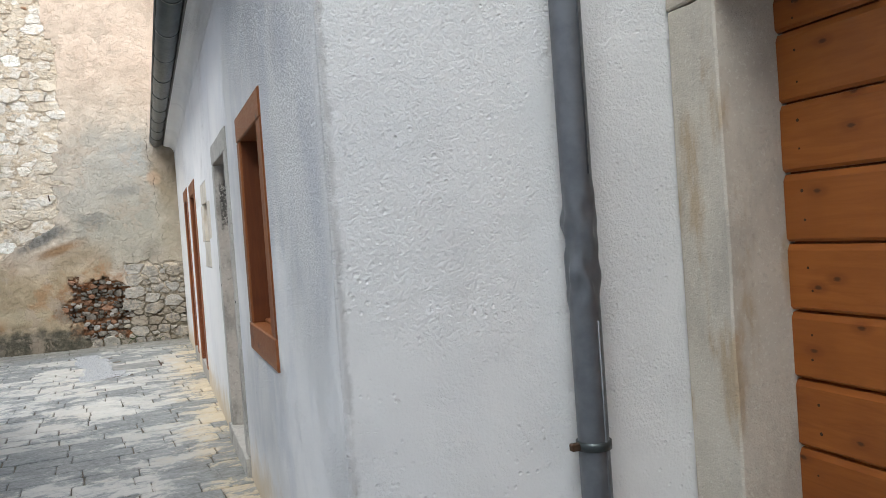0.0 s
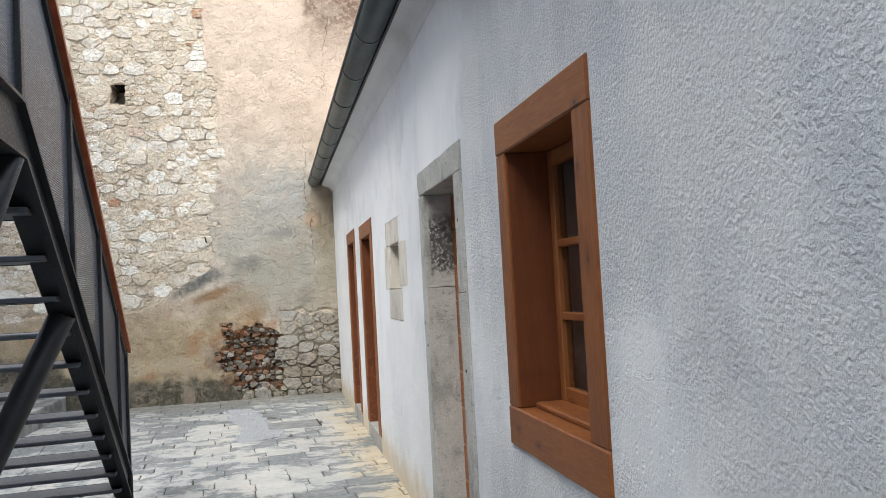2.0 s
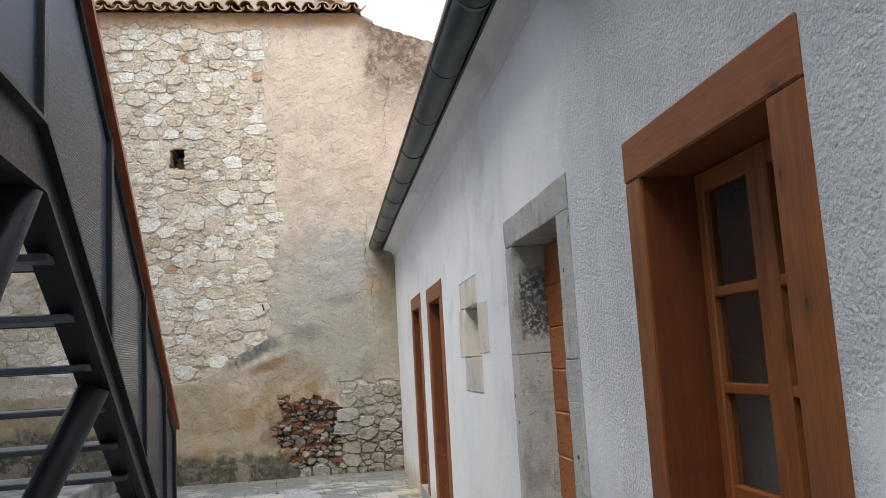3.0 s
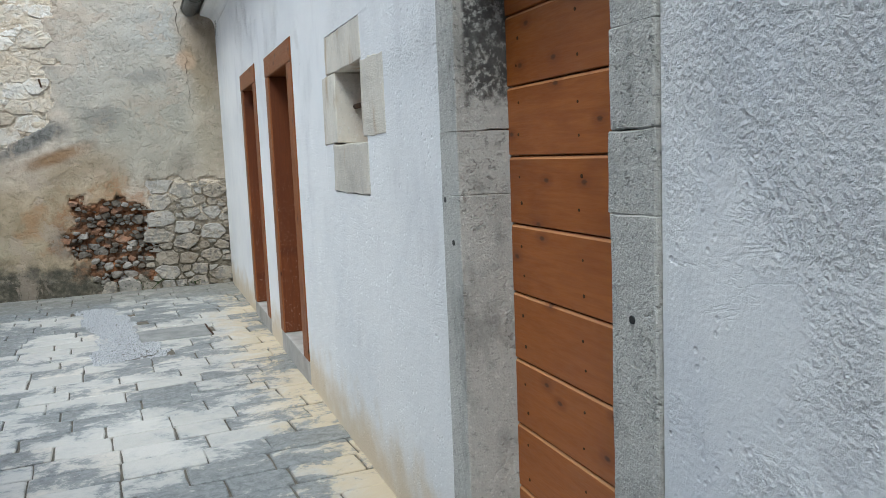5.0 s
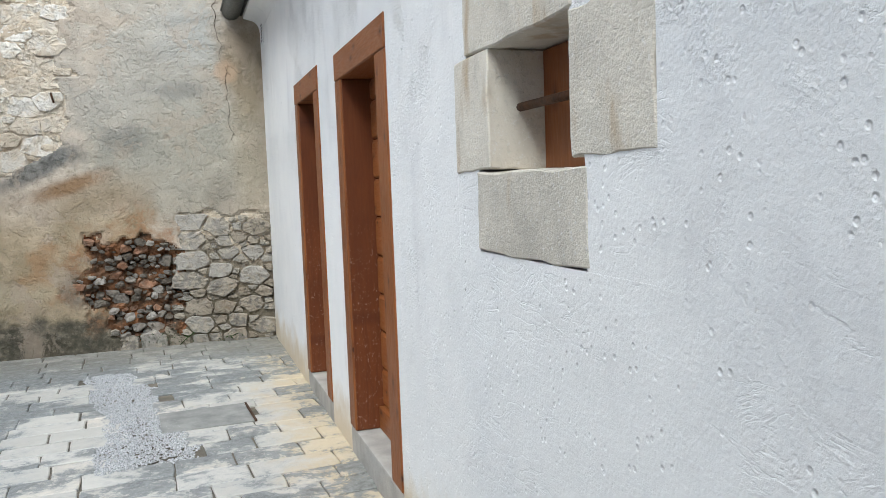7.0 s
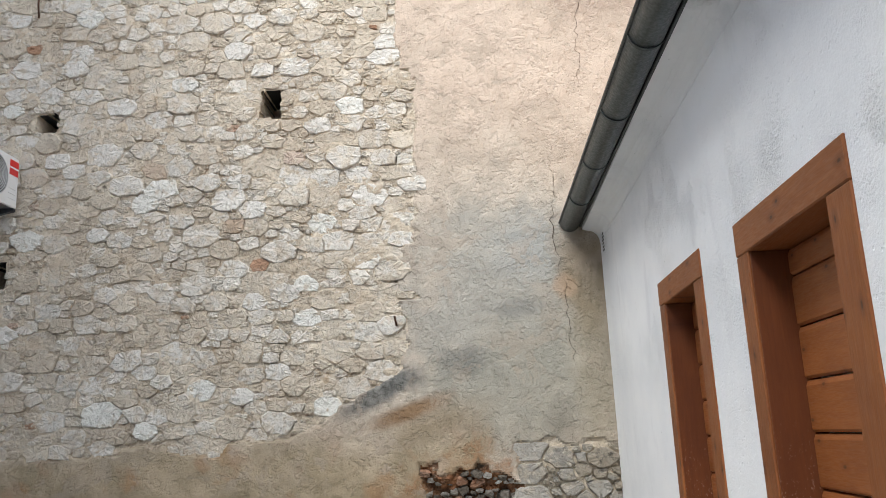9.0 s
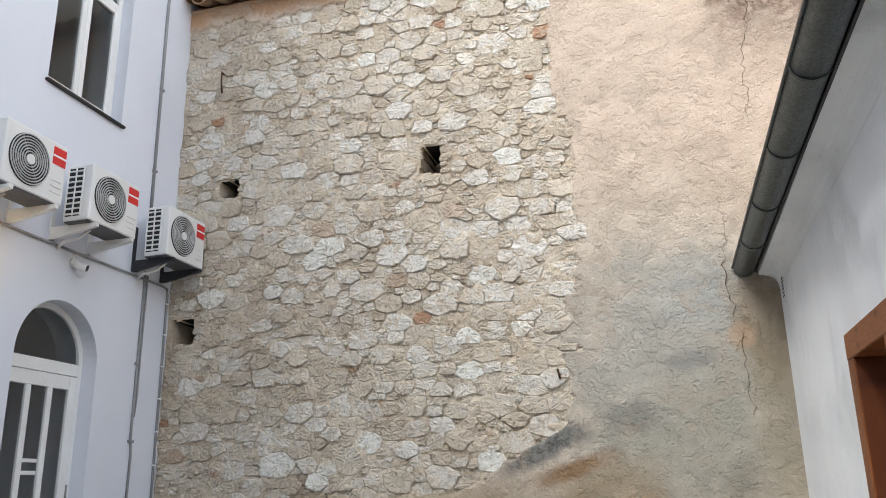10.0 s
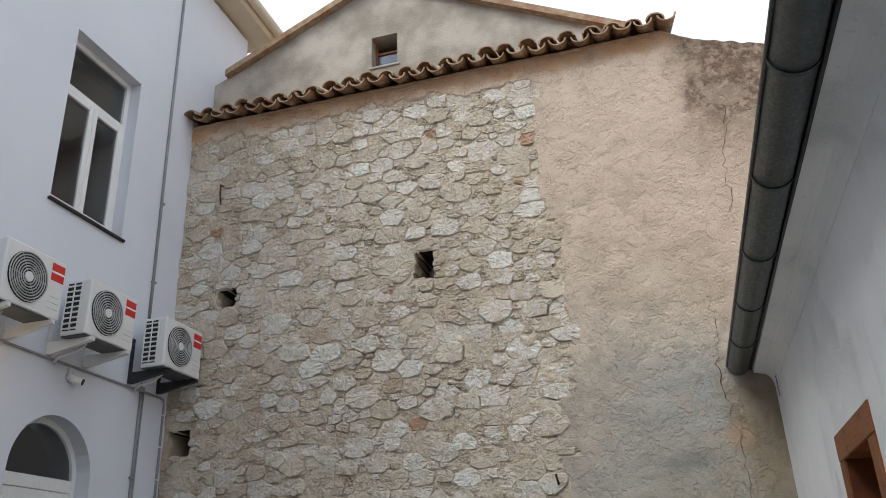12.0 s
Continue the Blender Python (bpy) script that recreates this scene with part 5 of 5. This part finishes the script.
def stone_outline(rng, x, z, r, grid, cell, gap):
    """The cell of one stone between its neighbours, drawn in by half a joint, its corners knocked off."""
    poly = []
    for c, w in ((-1.0, -0.82), (0.0, -0.95), (1.0, -0.82), (1.08, 0.0), (1.0, 0.82), (0.0, 0.95), (-1.0, 0.82), (-1.08, 0.0)):
        poly.append((r * 1.2 * (c + rng.uniform(-0.2, 0.2)), r * 1.2 * (w + rng.uniform(-0.2, 0.2))))
    a, b = int(x * FLAT // cell), int(z // cell)
    for i in (-1, 0, 1):
        for j in (-1, 0, 1):
            for px, pz, pr in grid.get((a + i, b + j), ()):
                dx, dz = (px - x) * FLAT, pz - z
                d = math.hypot(dx, dz)
                if d < 1e-6 or d > r + pr + 0.2:
                    continue
                ux, uz = dx / d, dz / d
                lim = (d * d + r * r - pr * pr) / (2 * d) - gap
                cut = []
                for (ax_, az_), (bx_, bz_) in zip(poly, poly[1:] + poly[:1]):
                    sa, sb = ax_ * ux + az_ * uz - lim, bx_ * ux + bz_ * uz - lim
                    if sa <= 0:
                        cut.append((ax_, az_))
                    if sa * sb < 0:
                        f = sa / (sa - sb)
                        cut.append((ax_ + (bx_ - ax_) * f, az_ + (bz_ - az_) * f))
                if len(cut) > 2:
                    poly = cut
    soft = []
    for (ax_, az_), (bx_, bz_) in zip(poly, poly[1:] + poly[:1]):
        if math.hypot(bx_ - ax_, bz_ - az_) < r * 0.12:
            soft.append(((ax_ + bx_) / 2, (az_ + bz_) / 2))
            continue
        for f in (0.10, 0.52, 0.90):
            soft.append((ax_ + (bx_ - ax_) * f + rng.uniform(-0.07, 0.07) * r, az_ + (bz_ - az_) * f + rng.uniform(-0.07, 0.07) * r))
    return [(u / FLAT, v) for u, v in soft]


def stone_mesh(rng, out, proud):
    """A low rough face with a broken arris; y points into the wall."""
    verts, faces, n = [], [], len(out)
    tu, tv = rng.uniform(-0.05, 0.05), rng.uniform(-0.07, 0.05)
    for scale, y, jit in ((1.04, 0.05, 0.0), (1.0, -proud * 0.45, 0.005), (0.92, -proud, 0.005), (0.50, -proud * 1.02, 0.006)):
        for u, v in out:
            k = scale * rng.uniform(0.965, 1.035)
            verts.append((u * k, y + (tu * u + tv * v if y < 0 else 0) + rng.uniform(-jit, jit), v * k))
    verts.append((0, -proud * 1.08 + rng.uniform(-0.003, 0.003), 0))
    for r in (0, 1, 2):
        for i in range(n):
            j = (i + 1) % n
            faces.append((r * n + i, r * n + j, (r + 1) * n + j, (r + 1) * n + i))
    for i in range(n):
        faces.append((3 * n + i, 3 * n + (i + 1) % n, 4 * n))
    return verts, faces


def stone_thing(verts, faces, mat, at, spin=0.0):
    me = bpy.data.meshes.new("stone")
    me.from_pydata(verts, [], faces)
    me.materials.append(mat)
    me.polygons.foreach_set("use_smooth", [k >= len(faces) * 0.74 for k in range(len(faces))])
    ob = new("stone", me)
    ob.parent = north
    ob.matrix_world = pose(*at, 0, spin, 0)
    return ob


def joined(name, lumps, mat):
    verts, faces = [], []
    for vs, fs, m in lumps:
        o = len(verts)
        verts.extend([tuple(m @ Vector(v)) for v in vs])
        faces.extend([tuple(i + o for i in f) for f in fs])
    me = bpy.data.meshes.new(name)
    me.from_pydata(verts, [], faces)
    me.materials.append(mat)
    ob = tagged(new(name, me), kind="stuff")
    ob.parent = north


def make_stones():
    rng = random.Random(77)

    def bare(x, z, q):
        c, pit = coat(x, z)
        if c > -q * 0.55 or z + q > wall_top(x) - 0.05 or x - q / FLAT < FX + 0.005:
            return False
        return not any(abs(x - hx) < rx + q / FLAT * 1.2 and abs(z - hz) < rz + q * 1.2 for hx, hz, rx, rz in HOLES)
    spots, grid, cell = scatter(rng, FX, -0.7, 1.2, 6.95, ((0.105, 150), (0.085, 480), (0.066, 2600), (0.048, 7000), (0.032, 9000), (0.021, 9000)), bare)
    shaped = []
    for x, z, r in spots:
        out = stone_outline(rng, x, z, r, grid, cell, rng.uniform(-0.002, 0.006))
        vs, fs = stone_mesh(rng, out, rng.uniform(0.003, 0.027) * (0.6 + r * 5))
        shaped.append((x, z, r, vs, fs))
    shaped.sort(key=lambda q: -q[2])
    lumps = []
    for k, (x, z, r, vs, fs) in enumerate(shaped):
        y = END + 0.002 + 0.012 * fbm(x, z, 1.3)
        if k < 240:
            stone_thing(vs, fs, M_STONE, (x, y, z), rng.uniform(-4, 4))
        else:
            lumps.append((vs, fs, pose(x, y, z, 0, rng.uniform(-6, 6), 0)))
    joined("small_stones", lumps, M_STONE_J)
    # damp stones at the foot beside the white house

    def foot(x, z, q):
        c, pit = coat(x, z)
        return c < -q * 0.3 and pit < 0.02 and x + q / FLAT < WX + 0.03
    spots, grid, cell = scatter(rng, -0.75, WX, 0.02, 1.27, ((0.085, 120), (0.062, 400), (0.042, 900), (0.026, 1500)), foot)
    lumps = []
    for x, z, r in spots:
        vs, fs = stone_mesh(rng, stone_outline(rng, x, z, r, grid, cell, 0.007), rng.uniform(0.012, 0.045))
        if r > 0.036:
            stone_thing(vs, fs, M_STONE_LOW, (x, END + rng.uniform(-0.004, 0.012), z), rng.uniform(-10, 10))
        else:
            lumps.append((vs, fs, pose(x, END + 0.004, z)))
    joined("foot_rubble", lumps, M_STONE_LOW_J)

    # broken stones and bricks in the patch
    def hollow(x, z, q):
        return coat(x, z)[1] > 0.04
    spots, grid, cell = scatter(rng, -1.1, 0.2, 0.03, 1.3, ((0.05, 12), (0.034, 60), (0.022, 260), (0.014, 700)), hollow)
    lumps = []
    for x, z, r in spots:
        vs, fs = stone_mesh(rng, stone_outline(rng, x, z, r, grid, cell, 0.006), rng.uniform(0.008, 0.035))
        pit = coat(x, z)[1]
        lumps.append((vs, fs, pose(x, END + 0.085 * min(1.0, pit * 2.2) + rng.uniform(-0.03, 0.02), z, rng.uniform(-22, 22), rng.uniform(-25, 25), rng.uniform(-22, 22))))
    joined("broken_stones", lumps, M_CHIP)


# ---- roofs behind the gable wall ----
def tile_row():
    roof = thing("tiled_roof", (FX, END, 6.98), "weathered clay barrel-tile roof edge on the old wall", "roof")
    bm = bmesh.new()
    add_prism(bm, [(-0.03, -0.02), (0.36, 0.11), (0.36, 0.03), (-0.0, -0.06)], 0.0, 5.65, lambda u, v, d: (d, u, v))
    part("roof_bed", bm, M_TILE, roof)

    def barrel(r, up):
        bm = bmesh.new()
        n, L = 8, 0.62
        rows = []
        for rr in (r, r - 0.018):
            for y, k in ((-0.20, 1.0), (L - 0.2, 0.85)):
                z = 0.34 * (y + 0.2)
                rows.append([bm.verts.new((k * rr * math.cos(math.pi * i / n), y, z + up * k * rr * 0.85 * math.sin(math.pi * i / n))) for i in range(n + 1)])
        for a, b in ((0, 1), (2, 3), (0, 2), (1, 3)):
            for i in range(n):
                bm.faces.new((rows[a][i], rows[a][i + 1], rows[b][i + 1], rows[b][i]))
        for i in (0, n):
            bm.faces.new((rows[0][i], rows[1][i], rows[3][i], rows[2][i]))
        return mesh_of("tile", bm, M_TILE)
    cover, pan = barrel(0.098, 1), barrel(0.10, -1)
    rng = random.Random(4)
    for i in range(25):
        for me, dx, dz in ((cover, 0.0, 0.03), (pan, 0.115, 0.045)):
            ob = new("tile", me)
            ob.parent = roof
            ob.matrix_basis = pose(0.09 + i * 0.23 + dx + rng.uniform(-0.012, 0.012), rng.uniform(-0.03, 0.03), dz + rng.uniform(-0.012, 0.012), 0, rng.uniform(-5, 5), rng.uniform(-4, 4))
    return roof


tile_row()
GY = 14.72
ridge = (-2.91, 8.91)
WA, WB, WZ0, WZ1 = -2.985, -2.645, 7.60, 8.05


def verge(x):
    return ridge[1] - (0.469 * (ridge[0] - x) if x < ridge[0] else 0.515 * (x - ridge[0]))


bm = bmesh.new()
for outline in ([(-5.19, 6.5), (WA, 6.5), (WA, verge(WA)), (-5.19, verge(-5.19))],
                [(WB, 6.5), (0.75, 6.5), (0.75, verge(0.75)), (WB, verge(WB))],
                [(WA, 6.5), (WB, 6.5), (WB, WZ0), (WA, WZ0)],
                [(WA, WZ1), (WB, WZ1), (WB, verge(WB)), ridge, (WA, verge(WA))]):
    add_prism(bm, outline, GY, GY + 0.35, lambda u, v, d: (u, d, v))
structure("wall_gable_top", bm, M_GABLE, "grey-brown stuccoed gable rising behind the tile coping", "wall")
rf = thing("gable_roof", (ridge[0], GY, ridge[1]), "weathered clay verge of the gabled roof", "roof")
for xe in (-5.0, 0.55):
    bm = bmesh.new()
    dx, dz = xe - ridge[0], verge(xe) - ridge[1]
    add_prism(bm, [(0, -0.03), (dx, dz - 0.03), (dx, dz + 0.06), (0, 0.06)], -0.10, 5.0, lambda u, v, d: (u, d, v))
    part("slope", bm, M_TILE, rf)
gw = thing("window_4", (WA, GY + 0.14, WZ0), "small square gable window half open to a dark attic", "window", kind="structure")
ww, hh = WB - WA, WZ1 - WZ0
part("frame", box((0.0, 0.0, 0.0), (0.03, 0.05, hh), 0.004), M_WOOD_Z, gw)
part("frame", box((ww - 0.03, 0.0, 0.0), (ww, 0.05, hh), 0.004), M_WOOD_Z, gw)
part("rail", box((0.03, 0.0, hh * 0.60), (ww - 0.03, 0.05, hh * 0.60 + 0.03), 0.004), M_WOOD_Y, gw)
part("pane", box((0.03, 0.02, 0.0), (ww - 0.03, 0.026, hh * 0.60), 0.001), simple("dusty_blue_glass", (0.05, 0.08, 0.14), (0.08, 0.12, 0.19), 4, 0.15), gw)
part("back_board", box((0.0, 0.20, 0.0), (ww, 0.22, hh), 0.0), M_DARK, gw, "near-black board standing in for the unlit attic")
part("sill", box((-0.03, -0.16, -0.035), (ww + 0.03, 0.0, -0.002), 0.006), M_CONC, gw)


# ---- the steel stair ----
K = 0.08            # the stair stands slightly askew to the white wall
S = 0.60            # its pitch
FOOT = Vector((-1.195, 8.28, 0.0))
YAW = math.degrees(math.atan2(K, 1.0))
LAND = 3.50         # run up to the landing
WIDE = 1.70         # between the outer faces of the stringers
FOOT_Z = 0.235      # top of the stringer at its foot


def stair():
    st = thing("steel_stair", FOOT, "anthracite steel outdoor stair with open treads and perforated side panels", "stair")
    st.matrix_world = pose(*FOOT, 0, 0, YAW)
    # local: -y runs up the flight, x across it (0 is the yard side), z up

    def flight(u, v, d):
        return (d, -u, v)
    lz = FOOT_Z + S * LAND
    deep, fl, t = 0.225, 0.118, 0.014     # height of the channel, its flange width, its thickness

    def band(off, th):
        """The cranked outline of a strip that runs off below the top of the stringer."""
        return [(0.0, max(0.0, FOOT_Z - off)), (LAND, lz - off), (6.0, lz - off), (6.0, lz - off - th), (LAND + 0.01, lz - off - th), (0.0, max(-0.0, FOOT_Z - off - th))]

    for xo in (0.0, -WIDE):
        inner, outer = (xo - fl, xo) if xo == 0 else (xo, xo + fl)
        side = xo - 0.040 if xo == 0 else xo + 0.032
        bm = bmesh.new()
        foot_u = (deep - FOOT_Z) / S
        add_prism(bm, [(0.0, 0.0), (0.0, FOOT_Z), (LAND, lz), (6.0, lz), (6.0, lz - deep), (LAND + 0.01, lz - deep), (foot_u, 0.0)], side, side + 0.008, flight)
        web = part("stringer", bm, M_STEEL, st)
        bm = bmesh.new()
        add_prism(bm, band(0.0, t), inner, outer, flight)
        part("upper_flange", bm, M_STEEL, web)
        bm = bmesh.new()
        low = [(foot_u, 0.0), (LAND + 0.01, lz - deep), (6.0, lz - deep), (6.0, lz - deep + t), (LAND, lz - deep + t), (foot_u, t)]
        add_prism(bm, low, inner, outer, flight)
        part("lower_flange", bm, M_STEEL, web)
        part("end_plate", box((inner, -0.002, 0.0), (outer, 0.008, FOOT_Z - 0.002), 0.002), M_STEEL, web)
        part("foot_plate", box((inner - 0.01, -0.22, 0.0), (outer + 0.01, 0.03, 0.014), 0.003), M_STEEL, web)
    n = int(LAND / 0.29)
    for i in range(n):
        u, z = 0.16 + 0.29 * i, FOOT_Z - 0.02 + 0.29 * S * i
        tr = part("tread", box((-WIDE + 0.05, -u - 0.255, z - 0.026), (-0.045, -u, z), 0.004), M_TREAD, st, "grey steel tread")
        part("nosing", box((-WIDE + 0.05, -u - 0.003, z - 0.030), (-0.045, -u + 0.004, z + 0.002), 0.0015), M_STEEL, tr)
    part("landing_plate", box((-WIDE + 0.05, -6.0, lz - 0.06), (-0.045, -LAND + 0.02, lz - 0.02), 0.005), M_STEEL, st)
    for y in (-4.2, -5.1, -5.95):
        part("landing_joist", box((-WIDE + 0.05, y, lz - 0.20), (-0.05, y + 0.06, lz - 0.065), 0.004), M_STEEL, st)
    # raking struts, two to each foot
    mid = -WIDE / 2
    for u in (2.50, LAND + 0.06):
        zt = FOOT_Z + S * min(u, LAND) - deep + 0.01
        for xt in (-0.058, -WIDE + 0.058):
            part("strut", tube([(xt, -u, zt), (mid + (0.05 if xt > mid else -0.05), -u + 0.02, 0.0)], 0.062, 20), M_STEEL, st)
        part("strut_base", box((mid - 0.19, -u - 0.15, 0.0), (mid + 0.19, -u + 0.19, 0.014), 0.003), M_STEEL, st)
    # balustrade on the yard side
    hr = 1.225
    posts = [0.0, 0.53, 1.39, 2.39, LAND, 4.6, 5.6]

    def base(u):
        return FOOT_Z + S * min(u, LAND)

    def top(u):
        return hr + S * min(u, LAND)
    for u in posts:
        part("post", box((-0.052, -u - 0.028, base(u) - (0.16 if u < 0.1 else 0.0)), (-0.006, -u + 0.028, top(u) - 0.035), 0.004), M_STEEL, st)
    for a, b in zip(posts, posts[1:]):
        bm = bmesh.new()
        a2, b2 = a + 0.028, b - 0.028
        outline = [(a2, base(a2) + 0.004), (b2, base(b2) + 0.004), (b2, top(b2) - 0.06), (a2, top(a2) - 0.06)]
        if a2 < LAND < b2:
            outline = [(a2, base(a2) + 0.004), (LAND, base(LAND) + 0.004), (b2, base(b2) + 0.004), (b2, top(b2) - 0.06), (LAND, top(LAND) - 0.06), (a2, top(a2) - 0.06)]
        f = [bm.verts.new(flight(u, v, -0.030)) for u, v in outline]
        g = [bm.verts.new(flight(u, v, -0.028)) for u, v in outline]
        bm.faces.new(f)
        bm.faces.new(g[::-1])
        for i in range(len(f)):
            bm.faces.new((f[i], g[i], g[(i + 1) % len(f)], f[(i + 1) % len(f)]))
        part("panel", bm, M_PERF, st, "perforated grey sheet panel")
    bm = bmesh.new()
    add_prism(bm, [(-0.02, top(0) - 0.02), (LAND, top(LAND)), (6.0, top(LAND)), (6.0, top(LAND) - 0.04), (LAND, top(LAND) - 0.04), (-0.02, top(0) - 0.06)], -0.058, 0.018, flight)
    part("handrail", bm, M_RAIL, st, "red-brown wooden handrail")
    bm = bmesh.new()
    add_prism(bm, [(0.0, top(0) - 0.065), (LAND, top(LAND) - 0.042), (6.0, top(LAND) - 0.042), (6.0, top(LAND) - 0.10), (LAND, top(LAND) - 0.10), (0.0, top(0) - 0.11)], -0.046, -0.012, flight)
    part("top_rail", bm, M_STEEL, st)
    return st


stair()

# ---- weeds, gravel, cover ----
def weeds():
    rng = random.Random(8)
    for cx, n, h in ((-0.30, 70, 0.13), (0.0, 60, 0.12), (0.42, 50, 0.07)):
        w = thing("weed_tuft", (cx, END - 0.03, 0.0), "small green weed tuft at the foot of the wall", "weed", "weeds along the wall")
        verts, faces = [], []
        for _ in range(n):
            x, y, z = rng.gauss(0, 0.09), rng.uniform(-0.05, 0.03), rng.uniform(0.0, h)
            a, s = rng.uniform(0, math.tau), rng.uniform(0.010, 0.022)
            d = Vector((math.cos(a), -abs(math.sin(a)) * 0.6, rng.uniform(0.2, 1))).normalized() * s * 1.6
            e = d.cross(Vector((0, 0, 1))).normalized() * s * 0.5
            c = Vector((x, y, z))
            o = len(verts)
            verts += [tuple(c), tuple(c + d * 0.5 + e), tuple(c + d), tuple(c + d * 0.5 - e)]
            faces.append((o, o + 1, o + 2, o + 3))
        me = bpy.data.meshes.new("leaves")
        me.from_pydata(verts, [], faces)
        me.materials.append(M_WEED)
        ob = tagged(new("leaves", me), kind="stuff")
        ob.parent = w
        part("stems", tube([(-0.08, 0.01, 0.0), (0.0, 0.0, h * 0.6), (0.07, -0.01, h)], 0.004, 5), M_WEED, w)


weeds()
GRAV = ((-0.47, 12.0, 0.15, 1.20), (-0.30, 11.15, 0.23, 0.50))


def in_gravel(x, y, grow=0.0):
    j = 0.10 * fbm(x, y, 2.0)
    t = radians(7.0)
    for cx, cy, rx, ry in GRAV:
        dx, dy = x - cx, y - cy
        u, v = dx * math.cos(t) + dy * math.sin(t), -dx * math.sin(t) + dy * math.cos(t)
        if abs(u) < rx + j + grow and abs(v) < ry + j + grow:
            return True
    return False


PAVE_TURN = 4.0
COVER = (0.09, 11.48, 0.20, 0.20)


def gravel():
    rng = random.Random(31)
    verts, faces = [], []
    octa = [(1, 0, 0), (0, 1, 0), (-1, 0, 0), (0, -1, 0), (0, 0, 1)]
    tri = [(0, 1, 4), (1, 2, 4), (2, 3, 4), (3, 0, 4)]
    n = 0
    while n < 10000:
        x, y = rng.uniform(-1.1, 0.1), rng.uniform(10.4, 13.5)
        if not in_gravel(x, y, 0.09):
            continue
        n += 1
        lift = -0.001 if in_gravel(x, y, 0.0) else -0.011
        s, a = rng.uniform(0.006, 0.015), rng.uniform(0, 6.28)
        o = len(verts)
        for px, py, pz in octa:
            k = s * rng.uniform(0.7, 1.2)
            verts.append((x + k * (px * math.cos(a) - py * math.sin(a)), y + k * (px * math.sin(a) + py * math.cos(a)), lift + pz * s * 0.7 + rng.uniform(-0.003, 0.002)))
        faces += [tuple(i + o for i in f) for f in tri]
    me = bpy.data.meshes.new("gravel")
    me.from_pydata(verts, [], faces)
    me.materials.append(M_GRAVEL)
    tagged(new("gravel", me), "patch of pale crushed gravel in the paving", "gravel", kind="stuff")


gravel()
c = thing("cover_plate", (COVER[0], COVER[1], -0.014), "flat grey inspection cover set in the paving", "cover")
c.matrix_world = pose(COVER[0], COVER[1], -0.009, 0, 0, PAVE_TURN)
part("plate", box((-0.30, -0.24, 0.0), (0.28, 0.24, 0.0175), 0.004), M_COVER, c)
part("rim", box((0.284, -0.245, 0.0), (0.298, 0.245, 0.019), 0.002), M_NAIL, c)


# ---- paving ----
def paving():
    rng = random.Random(13)
    meshes = []
    for k in range(14):
        bm = bmesh.new()
        n = [(-0.5, -0.5), (0.5, -0.5), (0.5, 0.5), (-0.5, 0.5)]
        pts = []
        for (ax, ay), (bx, by) in zip(n, n[1:] + n[:1]):
            for f in (0.03, 0.5, 0.97):
                pts.append((ax + (bx - ax) * f + rng.uniform(-0.012, 0.012), ay + (by - ay) * f + rng.uniform(-0.012, 0.012)))
        lo = [bm.verts.new((x, y, -0.03)) for x, y in pts]
        mid = [bm.verts.new((x, y, -0.005)) for x, y in pts]
        up = [bm.verts.new((x * 0.965, y * 0.945, rng.uniform(-0.0012, 0.0))) for x, y in pts]
        m = len(pts)
        for a, b in ((lo, mid), (mid, up)):
            for i in range(m):
                bm.faces.new((a[i], a[(i + 1) % m], b[(i + 1) % m], b[i]))
        bm.faces.new(up)
        meshes.append(mesh_of("paving_block", bm, M_PAVE))
    t = radians(PAVE_TURN)
    c, s = math.cos(t), math.sin(t)
    spots = []
    v = -8.0
    while v < 18.0:
        d = rng.uniform(0.19, 0.245)
        u = -9.0 + rng.uniform(0, 0.4)
        while u < 8.0:
            w = rng.uniform(0.27, 0.48)
            x, y = c * (u + w / 2) - s * (v + d / 2), s * (u + w / 2) + c * (v + d / 2)
            if FX - 0.2 < x < SX + 0.1 and -4.1 < y < END + 0.12 and not (x > WX + 0.26 and y > SY + 0.2) and not (x < -3.25 and y > 9.7):
                if not in_gravel(x, y, -0.05) and not (abs(x - COVER[0]) < 0.19 and abs(y - COVER[1]) < 0.16):
                    spots.append((x, y, w, d))
            u += w + rng.uniform(0.006, 0.014)
        v += d + rng.uniform(0.008, 0.014)
    near = sorted(spots, key=lambda q: abs(q[0] - 0.1) + 0.45 * abs(q[1] - 8.6))
    for x, y, w, d in near[:295]:
        ob = new("paving_block", rng.choice(meshes))
        ob.parent = floor
        ob.matrix_world = pose(x, y, rng.uniform(-0.003, 0.002), rng.uniform(-0.5, 0.5), rng.uniform(-0.5, 0.5), PAVE_TURN) @ Matrix.Diagonal((w, d, 1, 1))
    verts, faces = [], []
    for x, y, w, d in near[295:]:
        me = rng.choice(meshes)
        m = pose(x, y, rng.uniform(-0.003, 0.002), 0, 0, PAVE_TURN) @ Matrix.Diagonal((w, d, 1, 1))
        o = len(verts)
        verts += [tuple(m @ q.co) for q in me.vertices]
        faces += [tuple(i + o for i in f.vertices) for f in me.polygons]
    me = bpy.data.meshes.new("paving_blocks")
    me.from_pydata(verts, [], faces)
    me.materials.append(M_PAVE_FAR)
    ob = tagged(new("paving_blocks", me), kind="stuff")
    ob.parent = floor


make_stones()
paving()
